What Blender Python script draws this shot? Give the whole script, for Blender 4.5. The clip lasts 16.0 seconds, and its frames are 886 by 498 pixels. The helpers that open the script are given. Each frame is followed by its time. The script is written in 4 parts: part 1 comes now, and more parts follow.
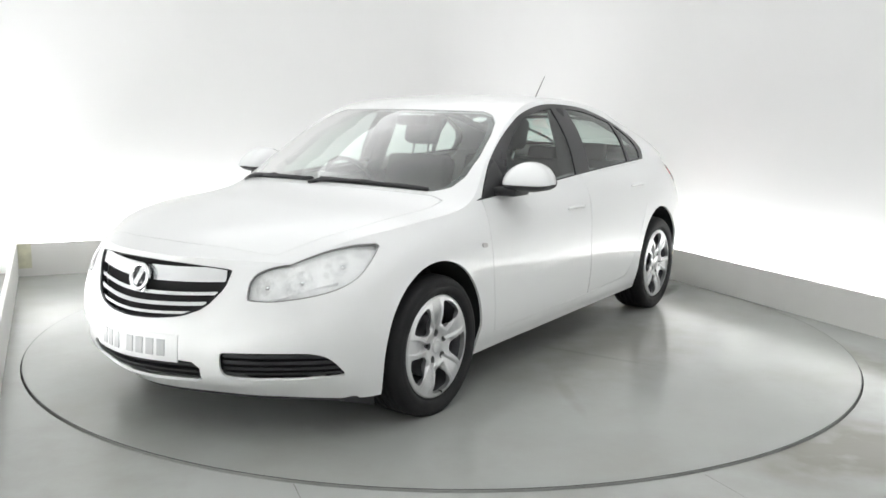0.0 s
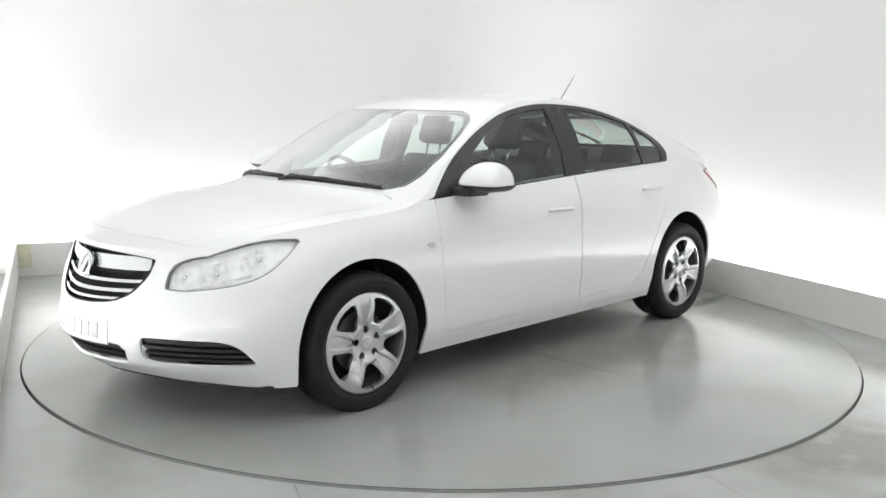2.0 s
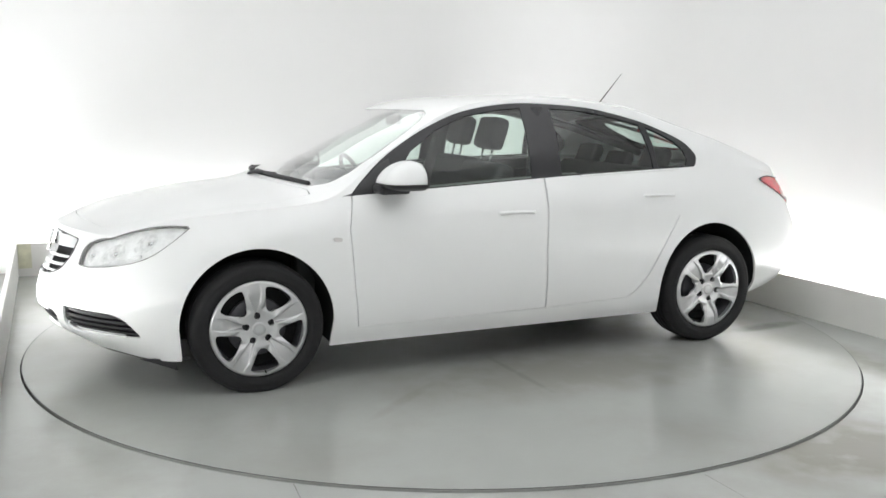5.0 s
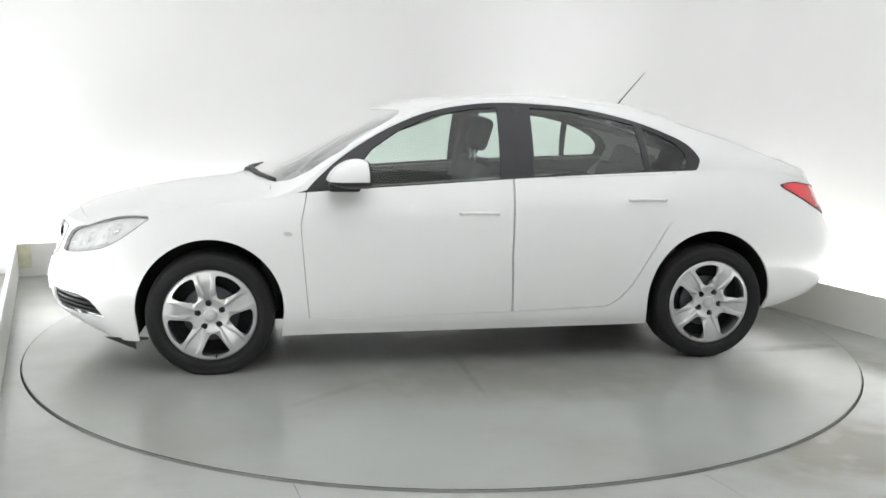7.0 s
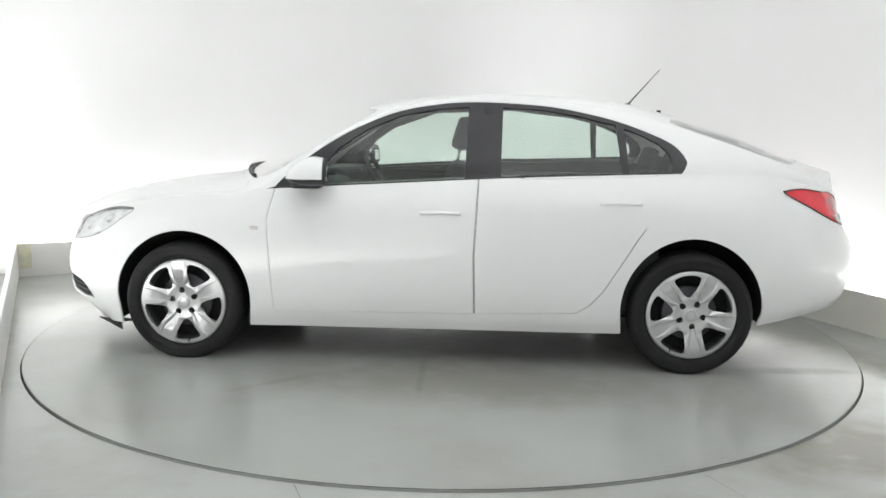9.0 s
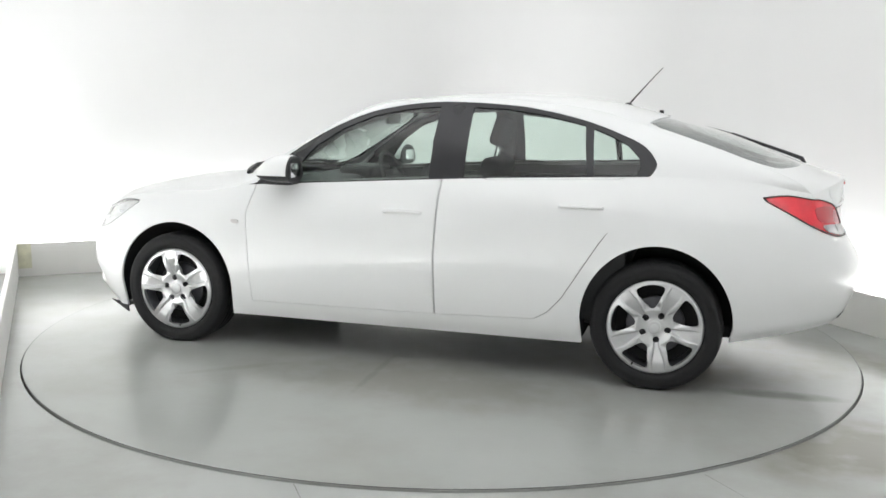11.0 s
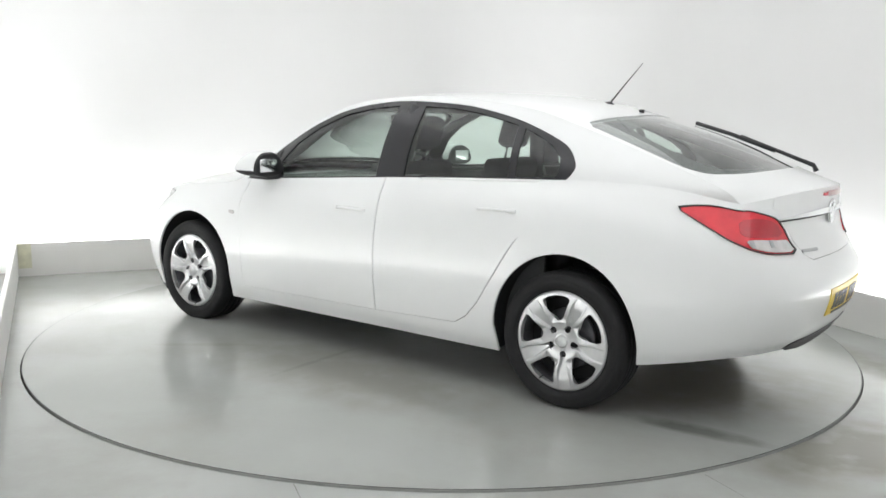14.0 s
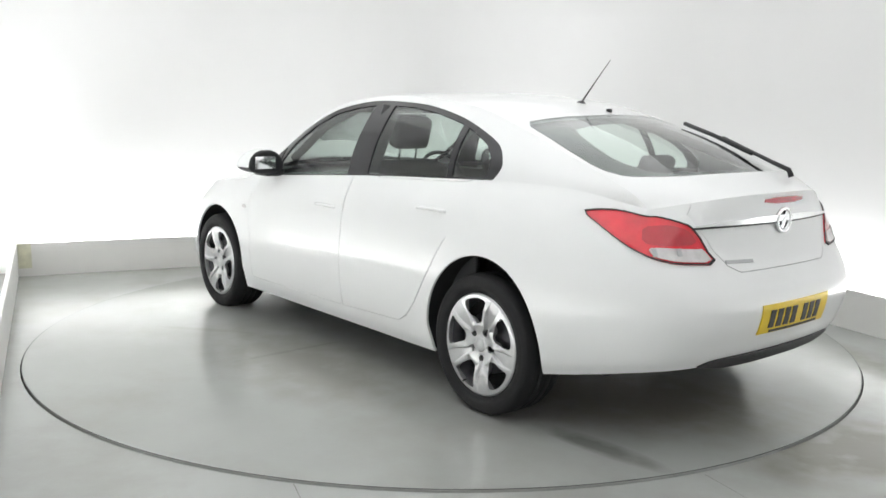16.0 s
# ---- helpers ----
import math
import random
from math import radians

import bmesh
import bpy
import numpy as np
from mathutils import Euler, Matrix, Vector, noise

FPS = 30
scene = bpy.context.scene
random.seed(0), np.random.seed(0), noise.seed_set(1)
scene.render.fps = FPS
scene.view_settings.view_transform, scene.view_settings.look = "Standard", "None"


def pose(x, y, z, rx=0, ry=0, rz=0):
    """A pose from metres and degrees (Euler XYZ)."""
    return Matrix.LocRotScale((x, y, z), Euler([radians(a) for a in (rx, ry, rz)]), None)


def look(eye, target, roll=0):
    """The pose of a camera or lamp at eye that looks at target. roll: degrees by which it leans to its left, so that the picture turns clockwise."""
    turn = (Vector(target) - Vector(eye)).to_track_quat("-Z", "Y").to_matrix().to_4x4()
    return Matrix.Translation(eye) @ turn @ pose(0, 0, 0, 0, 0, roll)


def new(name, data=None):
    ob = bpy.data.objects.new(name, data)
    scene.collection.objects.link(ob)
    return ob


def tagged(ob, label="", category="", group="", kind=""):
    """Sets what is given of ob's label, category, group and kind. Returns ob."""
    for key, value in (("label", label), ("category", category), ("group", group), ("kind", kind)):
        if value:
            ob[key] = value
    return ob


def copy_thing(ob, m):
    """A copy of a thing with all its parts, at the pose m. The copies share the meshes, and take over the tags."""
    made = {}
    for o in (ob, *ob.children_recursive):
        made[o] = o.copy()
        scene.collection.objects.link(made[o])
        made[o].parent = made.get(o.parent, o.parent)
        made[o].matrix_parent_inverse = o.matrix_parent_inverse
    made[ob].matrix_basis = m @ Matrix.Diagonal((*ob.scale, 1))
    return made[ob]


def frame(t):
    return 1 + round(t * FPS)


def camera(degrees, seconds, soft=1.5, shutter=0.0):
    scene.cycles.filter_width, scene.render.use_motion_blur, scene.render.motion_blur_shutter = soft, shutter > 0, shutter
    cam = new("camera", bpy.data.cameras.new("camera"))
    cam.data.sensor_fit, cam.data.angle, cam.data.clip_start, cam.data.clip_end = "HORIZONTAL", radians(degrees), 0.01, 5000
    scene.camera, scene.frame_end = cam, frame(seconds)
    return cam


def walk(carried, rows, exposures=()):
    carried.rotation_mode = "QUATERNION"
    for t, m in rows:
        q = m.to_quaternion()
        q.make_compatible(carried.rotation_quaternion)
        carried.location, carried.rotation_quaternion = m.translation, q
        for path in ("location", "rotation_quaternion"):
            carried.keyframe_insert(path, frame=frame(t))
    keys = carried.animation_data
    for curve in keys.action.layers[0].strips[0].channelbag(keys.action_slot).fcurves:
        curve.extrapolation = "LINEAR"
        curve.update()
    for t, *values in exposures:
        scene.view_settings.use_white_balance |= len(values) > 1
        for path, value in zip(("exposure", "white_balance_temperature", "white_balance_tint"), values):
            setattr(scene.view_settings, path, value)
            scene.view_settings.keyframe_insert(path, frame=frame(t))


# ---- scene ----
# camera: stands still beside the turntable
cam = camera(54.18, 16.0, soft=1.6)
EYE = Vector((0, -5.431, 1.364))
AIM = EYE + Vector((-0.00092, 0.98720, -0.15895))
STAND = look(EYE, AIM, 0.97)
walk(cam, [(0.0, STAND), (16.0, STAND)], exposures=[(0.0, 0.0), (16.0, 0.0)])

# world, lamps
world = bpy.data.worlds.new("world")
scene.world = world
world.use_nodes = True
world.node_tree.nodes["Background"].inputs[0].default_value = (0.9, 0.95, 1.0, 1)
world.node_tree.nodes["Background"].inputs[1].default_value = 0.2

ROOM = radians(24.5)          # the booth is turned against the camera
AX = Vector((math.cos(ROOM), math.sin(ROOM), 0))
AY = Vector((-math.sin(ROOM), math.cos(ROOM), 0))
XR, XL, YB, YF, HC = 2.47, -2.525, 2.66, -6.2, 3.1   # boards at the right, left, back; front wall; ceiling
GAP = 0.20                    # slot between kick board and wall


def booth(x, y, z=0.0):
    return AX * x + AY * y + Vector((0, 0, z))


def area(name, at, target, sx, sy, power, colour=(1, 1, 1)):
    d = bpy.data.lights.new(name, "AREA")
    d.shape, d.size, d.size_y, d.energy, d.color = "RECTANGLE", sx, sy, power, colour
    ob = new(name, d)
    z = (Vector(at) - Vector(target)).normalized()
    x = AX - z * AX.dot(z)
    if x.length < 0.2:
        x = AY - z * AY.dot(z)
    x.normalize()
    y = z.cross(x)
    m = Matrix((x, y, z)).transposed().to_4x4()
    m.translation = Vector(at)
    ob.matrix_world = m
    return ob


COOL = (0.984, 0.995, 0.996)
# luminous ceiling and the tubes hidden in the slot behind the kick boards
area("ceiling_lamp", booth(-0.05, -1.7, HC - 0.06), booth(-0.05, -1.7, 0), 3.8, 7.4, 70, COOL)
area("cove_lamp_back", booth(-0.60, YB + 0.10, 0.12), booth(-0.60, YB + 0.15, 1.0), 3.8, 0.10, 49, COOL)
area("cove_lamp_right", booth(XR + 0.10, -2.1, 0.12), booth(XR + 0.15, -2.1, 1.0), 0.10, 7.0, 67, COOL)
area("cove_lamp_left", booth(XL - 0.10, -1.6, 0.12), booth(XL - 0.15, -1.6, 1.0), 0.10, 7.6, 100, COOL)


# ---- materials ----
def material(name, colour, rough=0.5, metal=0.0, var=0.04, scale=6.0, bump=0.0, bscale=60.0, coat=0.0, rvar=0.0, spec=0.5):
    m = bpy.data.materials.new(name)
    m.use_nodes = True
    t = m.node_tree
    b = t.nodes["Principled BSDF"]
    co = t.nodes.new("ShaderNodeTexCoord")
    n1 = t.nodes.new("ShaderNodeTexNoise")
    n1.inputs["Scale"].default_value, n1.inputs["Detail"].default_value = scale, 6
    t.links.new(co.outputs["Object"], n1.inputs["Vector"])
    n2 = t.nodes.new("ShaderNodeTexNoise")
    n2.inputs["Scale"].default_value, n2.inputs["Detail"].default_value = bscale, 3
    t.links.new(co.outputs["Object"], n2.inputs["Vector"])
    mr = t.nodes.new("ShaderNodeMapRange")
    mr.inputs["From Min"].default_value, mr.inputs["From Max"].default_value = 0.3, 0.7
    mr.inputs["To Min"].default_value, mr.inputs["To Max"].default_value = 1 - var, 1 + var
    t.links.new(n1.outputs["Fac"], mr.inputs["Value"])
    mx = t.nodes.new("ShaderNodeMix")
    mx.data_type, mx.blend_type = "RGBA", "MULTIPLY"
    mx.inputs["Factor"].default_value = 1
    mx.inputs["A"].default_value = (*colour, 1)
    t.links.new(mr.outputs["Result"], mx.inputs["B"])
    t.links.new(mx.outputs["Result"], b.inputs["Base Color"])
    if rvar:
        rr = t.nodes.new("ShaderNodeMapRange")
        rr.inputs["From Min"].default_value, rr.inputs["From Max"].default_value = 0.3, 0.7
        rr.inputs["To Min"].default_value, rr.inputs["To Max"].default_value = rough - rvar, rough + rvar
        t.links.new(n1.outputs["Fac"], rr.inputs["Value"])
        t.links.new(rr.outputs["Result"], b.inputs["Roughness"])
    else:
        b.inputs["Roughness"].default_value = rough
    b.inputs["Metallic"].default_value = metal
    b.inputs["Specular IOR Level"].default_value = spec
    b.inputs["Coat Weight"].default_value = coat
    b.inputs["Coat Roughness"].default_value = 0.06
    if bump:
        bp = t.nodes.new("ShaderNodeBump")
        bp.inputs["Strength"].default_value, bp.inputs["Distance"].default_value = 1.0, bump
        t.links.new(n2.outputs["Fac"], bp.inputs["Height"])
        t.links.new(bp.outputs["Normal"], b.inputs["Normal"])
    return m


def glass(name, tint, gloss=1.0, power=4.6, gain=0.90):
    m = bpy.data.materials.new(name)
    m.use_nodes = True
    t = m.node_tree
    t.nodes.remove(t.nodes["Principled BSDF"])
    out = t.nodes["Material Output"]
    tr = t.nodes.new("ShaderNodeBsdfTransparent")
    tr.inputs[0].default_value = (*tint, 1)
    gl = t.nodes.new("ShaderNodeBsdfGlossy")
    gl.inputs["Roughness"].default_value = 0.015
    gl.inputs["Color"].default_value = (gloss, gloss, gloss, 1)
    lw = t.nodes.new("ShaderNodeLayerWeight")
    pw = t.nodes.new("ShaderNodeMath")
    pw.operation = "POWER"
    pw.inputs[1].default_value = power
    fr = t.nodes.new("ShaderNodeMath")
    fr.operation = "MULTIPLY_ADD"
    fr.inputs[1].default_value, fr.inputs[2].default_value = gain, 0.065
    fr.use_clamp = True
    t.links.new(lw.outputs["Facing"], pw.inputs[0])
    t.links.new(pw.outputs[0], fr.inputs[0])
    mx = t.nodes.new("ShaderNodeMixShader")
    t.links.new(fr.outputs[0], mx.inputs[0])
    t.links.new(tr.outputs[0], mx.inputs[1])
    t.links.new(gl.outputs[0], mx.inputs[2])
    t.links.new(mx.outputs[0], out.inputs[0])
    return m


PAINT = material("white_paint", (0.79, 0.80, 0.80), 0.30, var=0.01, scale=2.0, coat=0.6)
BLACK = material("black_plastic", (0.018, 0.018, 0.02), 0.45, var=0.15, bump=0.0004, bscale=300)
GLOSSBLACK = material("black_gloss_trim", (0.022, 0.022, 0.025), 0.18, var=0.05)
SEAL = material("grey_rubber_seal", (0.21, 0.21, 0.21), 0.8, var=0.1)
SEALGREY = material("light_grey_seal", (0.55, 0.55, 0.55), 0.8, var=0.1)
CAVITY = material("black_void", (0.008, 0.008, 0.009), 0.9)
RUBBER = material("tyre_rubber", (0.014, 0.014, 0.015), 0.72, spec=0.3, var=0.2, scale=14, bump=0.0005, bscale=220, rvar=0.1)
CHROME = material("chrome", (0.78, 0.79, 0.80), 0.14, 1.0, var=0.03)
SATIN = material("satin_silver", (0.62, 0.63, 0.64), 0.30, 0.85, var=0.04)
CAPSILVER = material("silver_wheel_paint", (0.57, 0.575, 0.585), 0.30, 0.76, var=0.05, scale=9, coat=0.2)
STEEL = material("dark_steel", (0.10, 0.10, 0.11), 0.5, 0.7, var=0.2, scale=12)
CLOTH = material("charcoal_cloth", (0.035, 0.036, 0.04), 0.95, var=0.2, scale=20, bump=0.001, bscale=400)
DASH = material("dark_grey_plastic", (0.035, 0.036, 0.038), 0.6, var=0.1, bump=0.0005, bscale=300)
LINER = material("grey_headliner", (0.25, 0.255, 0.25), 0.95, var=0.05, bump=0.0005, bscale=300)
PANE = glass("green_tinted_glass", (0.82, 0.905, 0.86))
SCREEN = glass("laminated_screen_glass", (0.80, 0.88, 0.84), 1.0, 4.3, 2.7)
REARSCREEN = glass("rear_screen_glass", (0.80, 0.88, 0.84), 1.0, 4.6, 1.3)
LENS = glass("clear_lens", (0.97, 0.975, 0.975), 1.0, 4.6)
REDLENS = material("red_lamp_lens", (0.70, 0.012, 0.03), 0.12, var=0.12, scale=14, coat=0.8)
DARKRED = material("dark_red_lens", (0.46, 0.010, 0.026), 0.12, var=0.1, scale=14, coat=0.8)
CLEARLENS = material("frosted_clear_lens", (0.62, 0.60, 0.60), 0.14, var=0.1, scale=30, coat=0.6)
YELLOW = material("yellow_plate", (0.78, 0.56, 0.03), 0.35, var=0.06, scale=10)
WHITEPLATE = material("white_plate", (0.74, 0.75, 0.75), 0.35, var=0.03, scale=10)
PLATEINK = material("plate_ink", (0.03, 0.03, 0.03), 0.4)
GREYINK = material("grey_ink", (0.42, 0.43, 0.44), 0.4)
LAMPSILVER = material("lamp_reflector", (0.88, 0.89, 0.89), 0.35, 0.05, var=0.10, scale=25, bump=0.002, bscale=60)
LAMPCUP = material("faceted_reflector", (0.80, 0.81, 0.81), 0.28, 0.25, var=0.2, scale=45, bump=0.005, bscale=55)
WALLPAINT = material("white_wall_paint", (0.82, 0.82, 0.815), 0.75, var=0.012, scale=0.7, bump=0.0006, bscale=90)
BOARDPAINT = material("kick_board_paint", (0.73, 0.725, 0.70), 0.6, var=0.04, scale=2.2, bump=0.0008, bscale=40)
CEILPAINT = material("ceiling_white", (0.82, 0.82, 0.82), 0.8, var=0.01)
STAIN = material("yellowed_paint", (0.66, 0.65, 0.50), 0.6, var=0.12, scale=18)


def floor_paint(name, base, worn, marks=()):
    m = material(name, base, 0.21, var=0.05, scale=1.3, bump=0.0003, bscale=35, rvar=0.06)
    t = m.node_tree
    b = t.nodes["Principled BSDF"]
    mixed = b.inputs["Base Color"].links[0].from_node
    co = t.nodes["Texture Coordinate"]
    n = t.nodes.new("ShaderNodeTexNoise")
    n.inputs["Scale"].default_value, n.inputs["Detail"].default_value = 0.9, 9
    n.inputs["Roughness"].default_value = 0.62
    t.links.new(co.outputs["Object"], n.inputs["Vector"])
    r = t.nodes.new("ShaderNodeMapRange")
    r.inputs["From Min"].default_value, r.inputs["From Max"].default_value = 0.46, 0.78
    t.links.new(n.outputs["Fac"], r.inputs["Value"])
    k = t.nodes.new("ShaderNodeMix")
    k.data_type = "RGBA"
    k.inputs["B"].default_value = (*worn, 1)
    t.links.new(r.outputs["Result"], k.inputs["Factor"])
    t.links.new(mixed.outputs["Result"], k.inputs["A"])
    last = k
    for x, y, turn, sx, sy, colour, amount in marks:      # scuffs, stains and plain darker ovals, with an outline of their own
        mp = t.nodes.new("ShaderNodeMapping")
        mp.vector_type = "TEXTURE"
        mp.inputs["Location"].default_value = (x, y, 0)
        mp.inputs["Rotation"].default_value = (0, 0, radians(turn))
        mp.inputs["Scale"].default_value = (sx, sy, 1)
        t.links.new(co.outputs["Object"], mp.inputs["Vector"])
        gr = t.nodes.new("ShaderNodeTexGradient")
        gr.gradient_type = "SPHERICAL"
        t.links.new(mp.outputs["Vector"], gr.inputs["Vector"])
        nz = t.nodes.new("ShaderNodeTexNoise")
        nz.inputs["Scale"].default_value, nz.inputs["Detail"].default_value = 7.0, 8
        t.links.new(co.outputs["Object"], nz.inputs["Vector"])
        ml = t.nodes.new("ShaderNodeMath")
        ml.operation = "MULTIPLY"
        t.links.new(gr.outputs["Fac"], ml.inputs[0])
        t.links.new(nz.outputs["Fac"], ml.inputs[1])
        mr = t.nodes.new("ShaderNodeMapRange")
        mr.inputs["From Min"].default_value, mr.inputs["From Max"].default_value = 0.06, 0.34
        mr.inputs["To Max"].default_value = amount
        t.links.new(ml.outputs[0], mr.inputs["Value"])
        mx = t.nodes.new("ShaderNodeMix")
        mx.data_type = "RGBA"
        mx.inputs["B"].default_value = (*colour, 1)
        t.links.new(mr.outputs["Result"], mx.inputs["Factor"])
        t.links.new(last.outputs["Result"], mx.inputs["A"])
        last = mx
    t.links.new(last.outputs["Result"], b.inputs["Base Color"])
    return m


# second mark: a darker strip running along the right-hand board
FLOORPAINT = floor_paint("grey_floor_paint", (0.395, 0.408, 0.392), (0.29, 0.285, 0.26), [(1.75, -1.97, 24, 0.75, 0.42, (0.22, 0.205, 0.17), 0.75), (2.25, -0.35, 24.5, 0.32, 1.2, (0.25, 0.24, 0.21), 0.6)])
# wide ovals and dark smear by the car are simply darker tones
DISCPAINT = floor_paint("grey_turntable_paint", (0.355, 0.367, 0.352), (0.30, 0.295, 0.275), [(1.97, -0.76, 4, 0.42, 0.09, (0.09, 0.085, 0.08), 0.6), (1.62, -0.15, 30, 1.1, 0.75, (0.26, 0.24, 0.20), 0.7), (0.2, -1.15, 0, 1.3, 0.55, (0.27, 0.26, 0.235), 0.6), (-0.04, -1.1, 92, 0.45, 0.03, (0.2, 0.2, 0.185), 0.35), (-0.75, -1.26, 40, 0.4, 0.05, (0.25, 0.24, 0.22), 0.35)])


# ---- mesh helpers ----
def part(name, bm, mat, parent=None, label="", smooth=True):
    me = bpy.data.meshes.new(name)
    bm.to_mesh(me)
    bm.free()
    me.materials.append(mat)
    if smooth:
        me.shade_smooth()
    ob = new(name, me)
    ob.parent = parent
    if label:
        tagged(ob, label)
    return ob


def box(bm, lo, hi, m=None):
    r = bmesh.ops.create_cube(bm, size=1.0)
    for v in r["verts"]:
        v.co = Vector([(a + b) / 2 + c * (b - a) for a, b, c in zip(lo, hi, v.co)])
        if m:
            v.co = m @ v.co
    return r["verts"]


def bevelled(lo, hi, w, seg=2, m=None):
    bm = bmesh.new()
    box(bm, lo, hi, m)
    bmesh.ops.bevel(bm, geom=bm.edges[:], offset=w, segments=seg, affect="EDGES", profile=0.6)
    return bm


def lathe(profile, n=48, axis="y"):
    """Turns (radius, along) pairs round the axis."""
    bm = bmesh.new()
    rings = []
    for r, a in profile:
        ring = []
        for i in range(n):
            t = 2 * math.pi * i / n
            ring.append(bm.verts.new((r * math.cos(t), a, r * math.sin(t)) if axis == "y" else (r * math.cos(t), r * math.sin(t), a)))
        rings.append(ring)
    for p, q in zip(rings, rings[1:]):
        for i in range(n):
            bm.faces.new((p[i], p[(i + 1) % n], q[(i + 1) % n], q[i]))
    bmesh.ops.remove_doubles(bm, verts=bm.verts[:], dist=1e-5)
    bmesh.ops.recalc_face_normals(bm, faces=bm.faces[:])
    return bm


def tube(points, r, n=8, r2=None):
    bm = bmesh.new()
    pts = [Vector(p) for p in points]
    rings = []
    for i, p in enumerate(pts):
        d = (pts[min(i + 1, len(pts) - 1)] - pts[max(i - 1, 0)]).normalized()
        s = d.cross(Vector((0, 0, 1)) if abs(d.z) < 0.9 else Vector((1, 0, 0))).normalized()
        w = s.cross(d)
        f = i / (len(pts) - 1)
        rad = r if r2 is None else r + (r2 - r) * f
        rings.append([bm.verts.new(p + (s * math.cos(2 * math.pi * k / n) + w * math.sin(2 * math.pi * k / n)) * rad) for k in range(n)])
    for p, q in zip(rings, rings[1:]):
        for k in range(n):
            bm.faces.new((p[k], p[(k + 1) % n], q[(k + 1) % n], q[k]))
    bm.faces.new(rings[0])
    bm.faces.new(rings[-1])
    bmesh.ops.recalc_face_normals(bm, faces=bm.faces[:])
    return bm


def thing(name, label, category, group="", kind="", at=None):
    ob = new(name)
    tagged(ob, label, category, group, kind)
    if at is not None:
        ob.location = at
    return ob


# ---- the booth ----
RING = 2.447
DECK, GROUND = -0.008, -0.017 # the disc stands a little proud of the floor


def slab(name, lo, hi, mat, label, category, smooth=False):
    """A box in the booth's own axes."""
    bm = bmesh.new()
    box(bm, lo, hi)
    ob = part(name, bm, mat, None, "", smooth)
    ob.rotation_euler = (0, 0, ROOM)
    return tagged(ob, label, category, kind="structure")


def floor_mesh():
    bm = bmesh.new()
    n = 180
    c = [(RING + 0.004) * Vector((math.cos(2 * math.pi * i / n), math.sin(2 * math.pi * i / n), 0)) + Vector((0, 0, GROUND)) for i in range(n)]
    out = []
    x0, x1, y0, y1 = XL - GAP - 0.3, XR + GAP + 0.3, YF - 0.3, YB + GAP + 0.3
    for p in c:
        q = Vector((p.dot(AX), p.dot(AY)))
        s = min((x1 if q.x > 0 else x0) / q.x if abs(q.x) > 1e-6 else 1e9, (y1 if q.y > 0 else y0) / q.y if abs(q.y) > 1e-6 else 1e9)
        out.append(booth(q.x * s, q.y * s, GROUND))
    vi = [bm.verts.new(p) for p in c]
    vl = [bm.verts.new(p - Vector((0, 0, 0.12))) for p in c]
    vo = [bm.verts.new(p) for p in out]
    for i in range(n):
        j = (i + 1) % n
        bm.faces.new((vi[i], vo[i], vo[j], vi[j]))
        bm.faces.new((vl[i], vi[i], vi[j], vl[j]))
    return bm


tagged(part("floor", floor_mesh(), FLOORPAINT, None, "", False), "grey painted concrete floor with faint scuffs and cracks", "floor", kind="structure")
pit = bmesh.new()
bmesh.ops.create_circle(pit, cap_ends=True, segments=96, radius=RING + 0.05)
for v in pit.verts:
    v.co.z = -0.12
tagged(part("turntable_pit", pit, CAVITY, None, "", False), "dark pit under the turntable", "pit", kind="structure")

turntable = thing("turntable", "round flush turntable disc of grey painted steel in the floor", "turntable")
disc = bmesh.new()
bmesh.ops.create_cone(disc, cap_ends=True, segments=180, radius1=RING - 0.002, radius2=RING - 0.002, depth=0.04)
for v in disc.verts:
    v.co.z += DECK - 0.02
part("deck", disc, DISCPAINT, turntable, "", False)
part("edge_ring", lathe([(RING - 0.0021, -0.045), (RING - 0.002, DECK + 0.0005), (RING - 0.004, DECK + 0.0012), (RING - 0.007, DECK + 0.0008)], 180, "z"), BLACK, turntable, "black edge strip of the turntable")

CORNER = 1.5                  # the far corner is swept round, without a visible edge
# walls stand behind the kick boards, with the lamp slot between
slab("wall_back", (XL - GAP - 0.3, YB + GAP, -0.05), (XR + GAP - CORNER, YB + GAP + 0.15, HC + 0.1), WALLPAINT, "smooth white painted wall lit from its foot", "wall")
slab("wall_right", (XR + GAP, YF - 0.2, -0.05), (XR + GAP + 0.15, YB + GAP - CORNER, HC + 0.1), WALLPAINT, "smooth white painted wall lit from its foot", "wall")
slab("wall_left", (XL - GAP - 0.15, YF - 0.2, -0.05), (XL - GAP, YB + GAP, HC + 0.1), WALLPAINT, "smooth white painted wall lit from its foot", "wall")
slab("wall_front", (XL - GAP, YF - 0.15, -0.05), (XR + GAP, YF, HC + 0.1), WALLPAINT, "plain white painted wall", "wall")


def swept_corner():
    bm = bmesh.new()
    cx, cy = XR + GAP - CORNER, YB + GAP - CORNER
    cols = []
    for a in np.linspace(0, math.pi / 2, 25):
        cols.append([bm.verts.new((cx + r * math.cos(a), cy + r * math.sin(a), z)) for r, z in ((CORNER, -0.05), (CORNER, HC + 0.1), (CORNER + 0.15, HC + 0.1), (CORNER + 0.15, -0.05))])
    for p, q in zip(cols, cols[1:]):
        for i in range(4):
            bm.faces.new((p[i], q[i], q[(i + 1) % 4], p[(i + 1) % 4]))
    bmesh.ops.recalc_face_normals(bm, faces=bm.faces[:])
    for e in bm.edges:
        e.smooth = e.calc_face_angle(0) < 0.6
    return bm


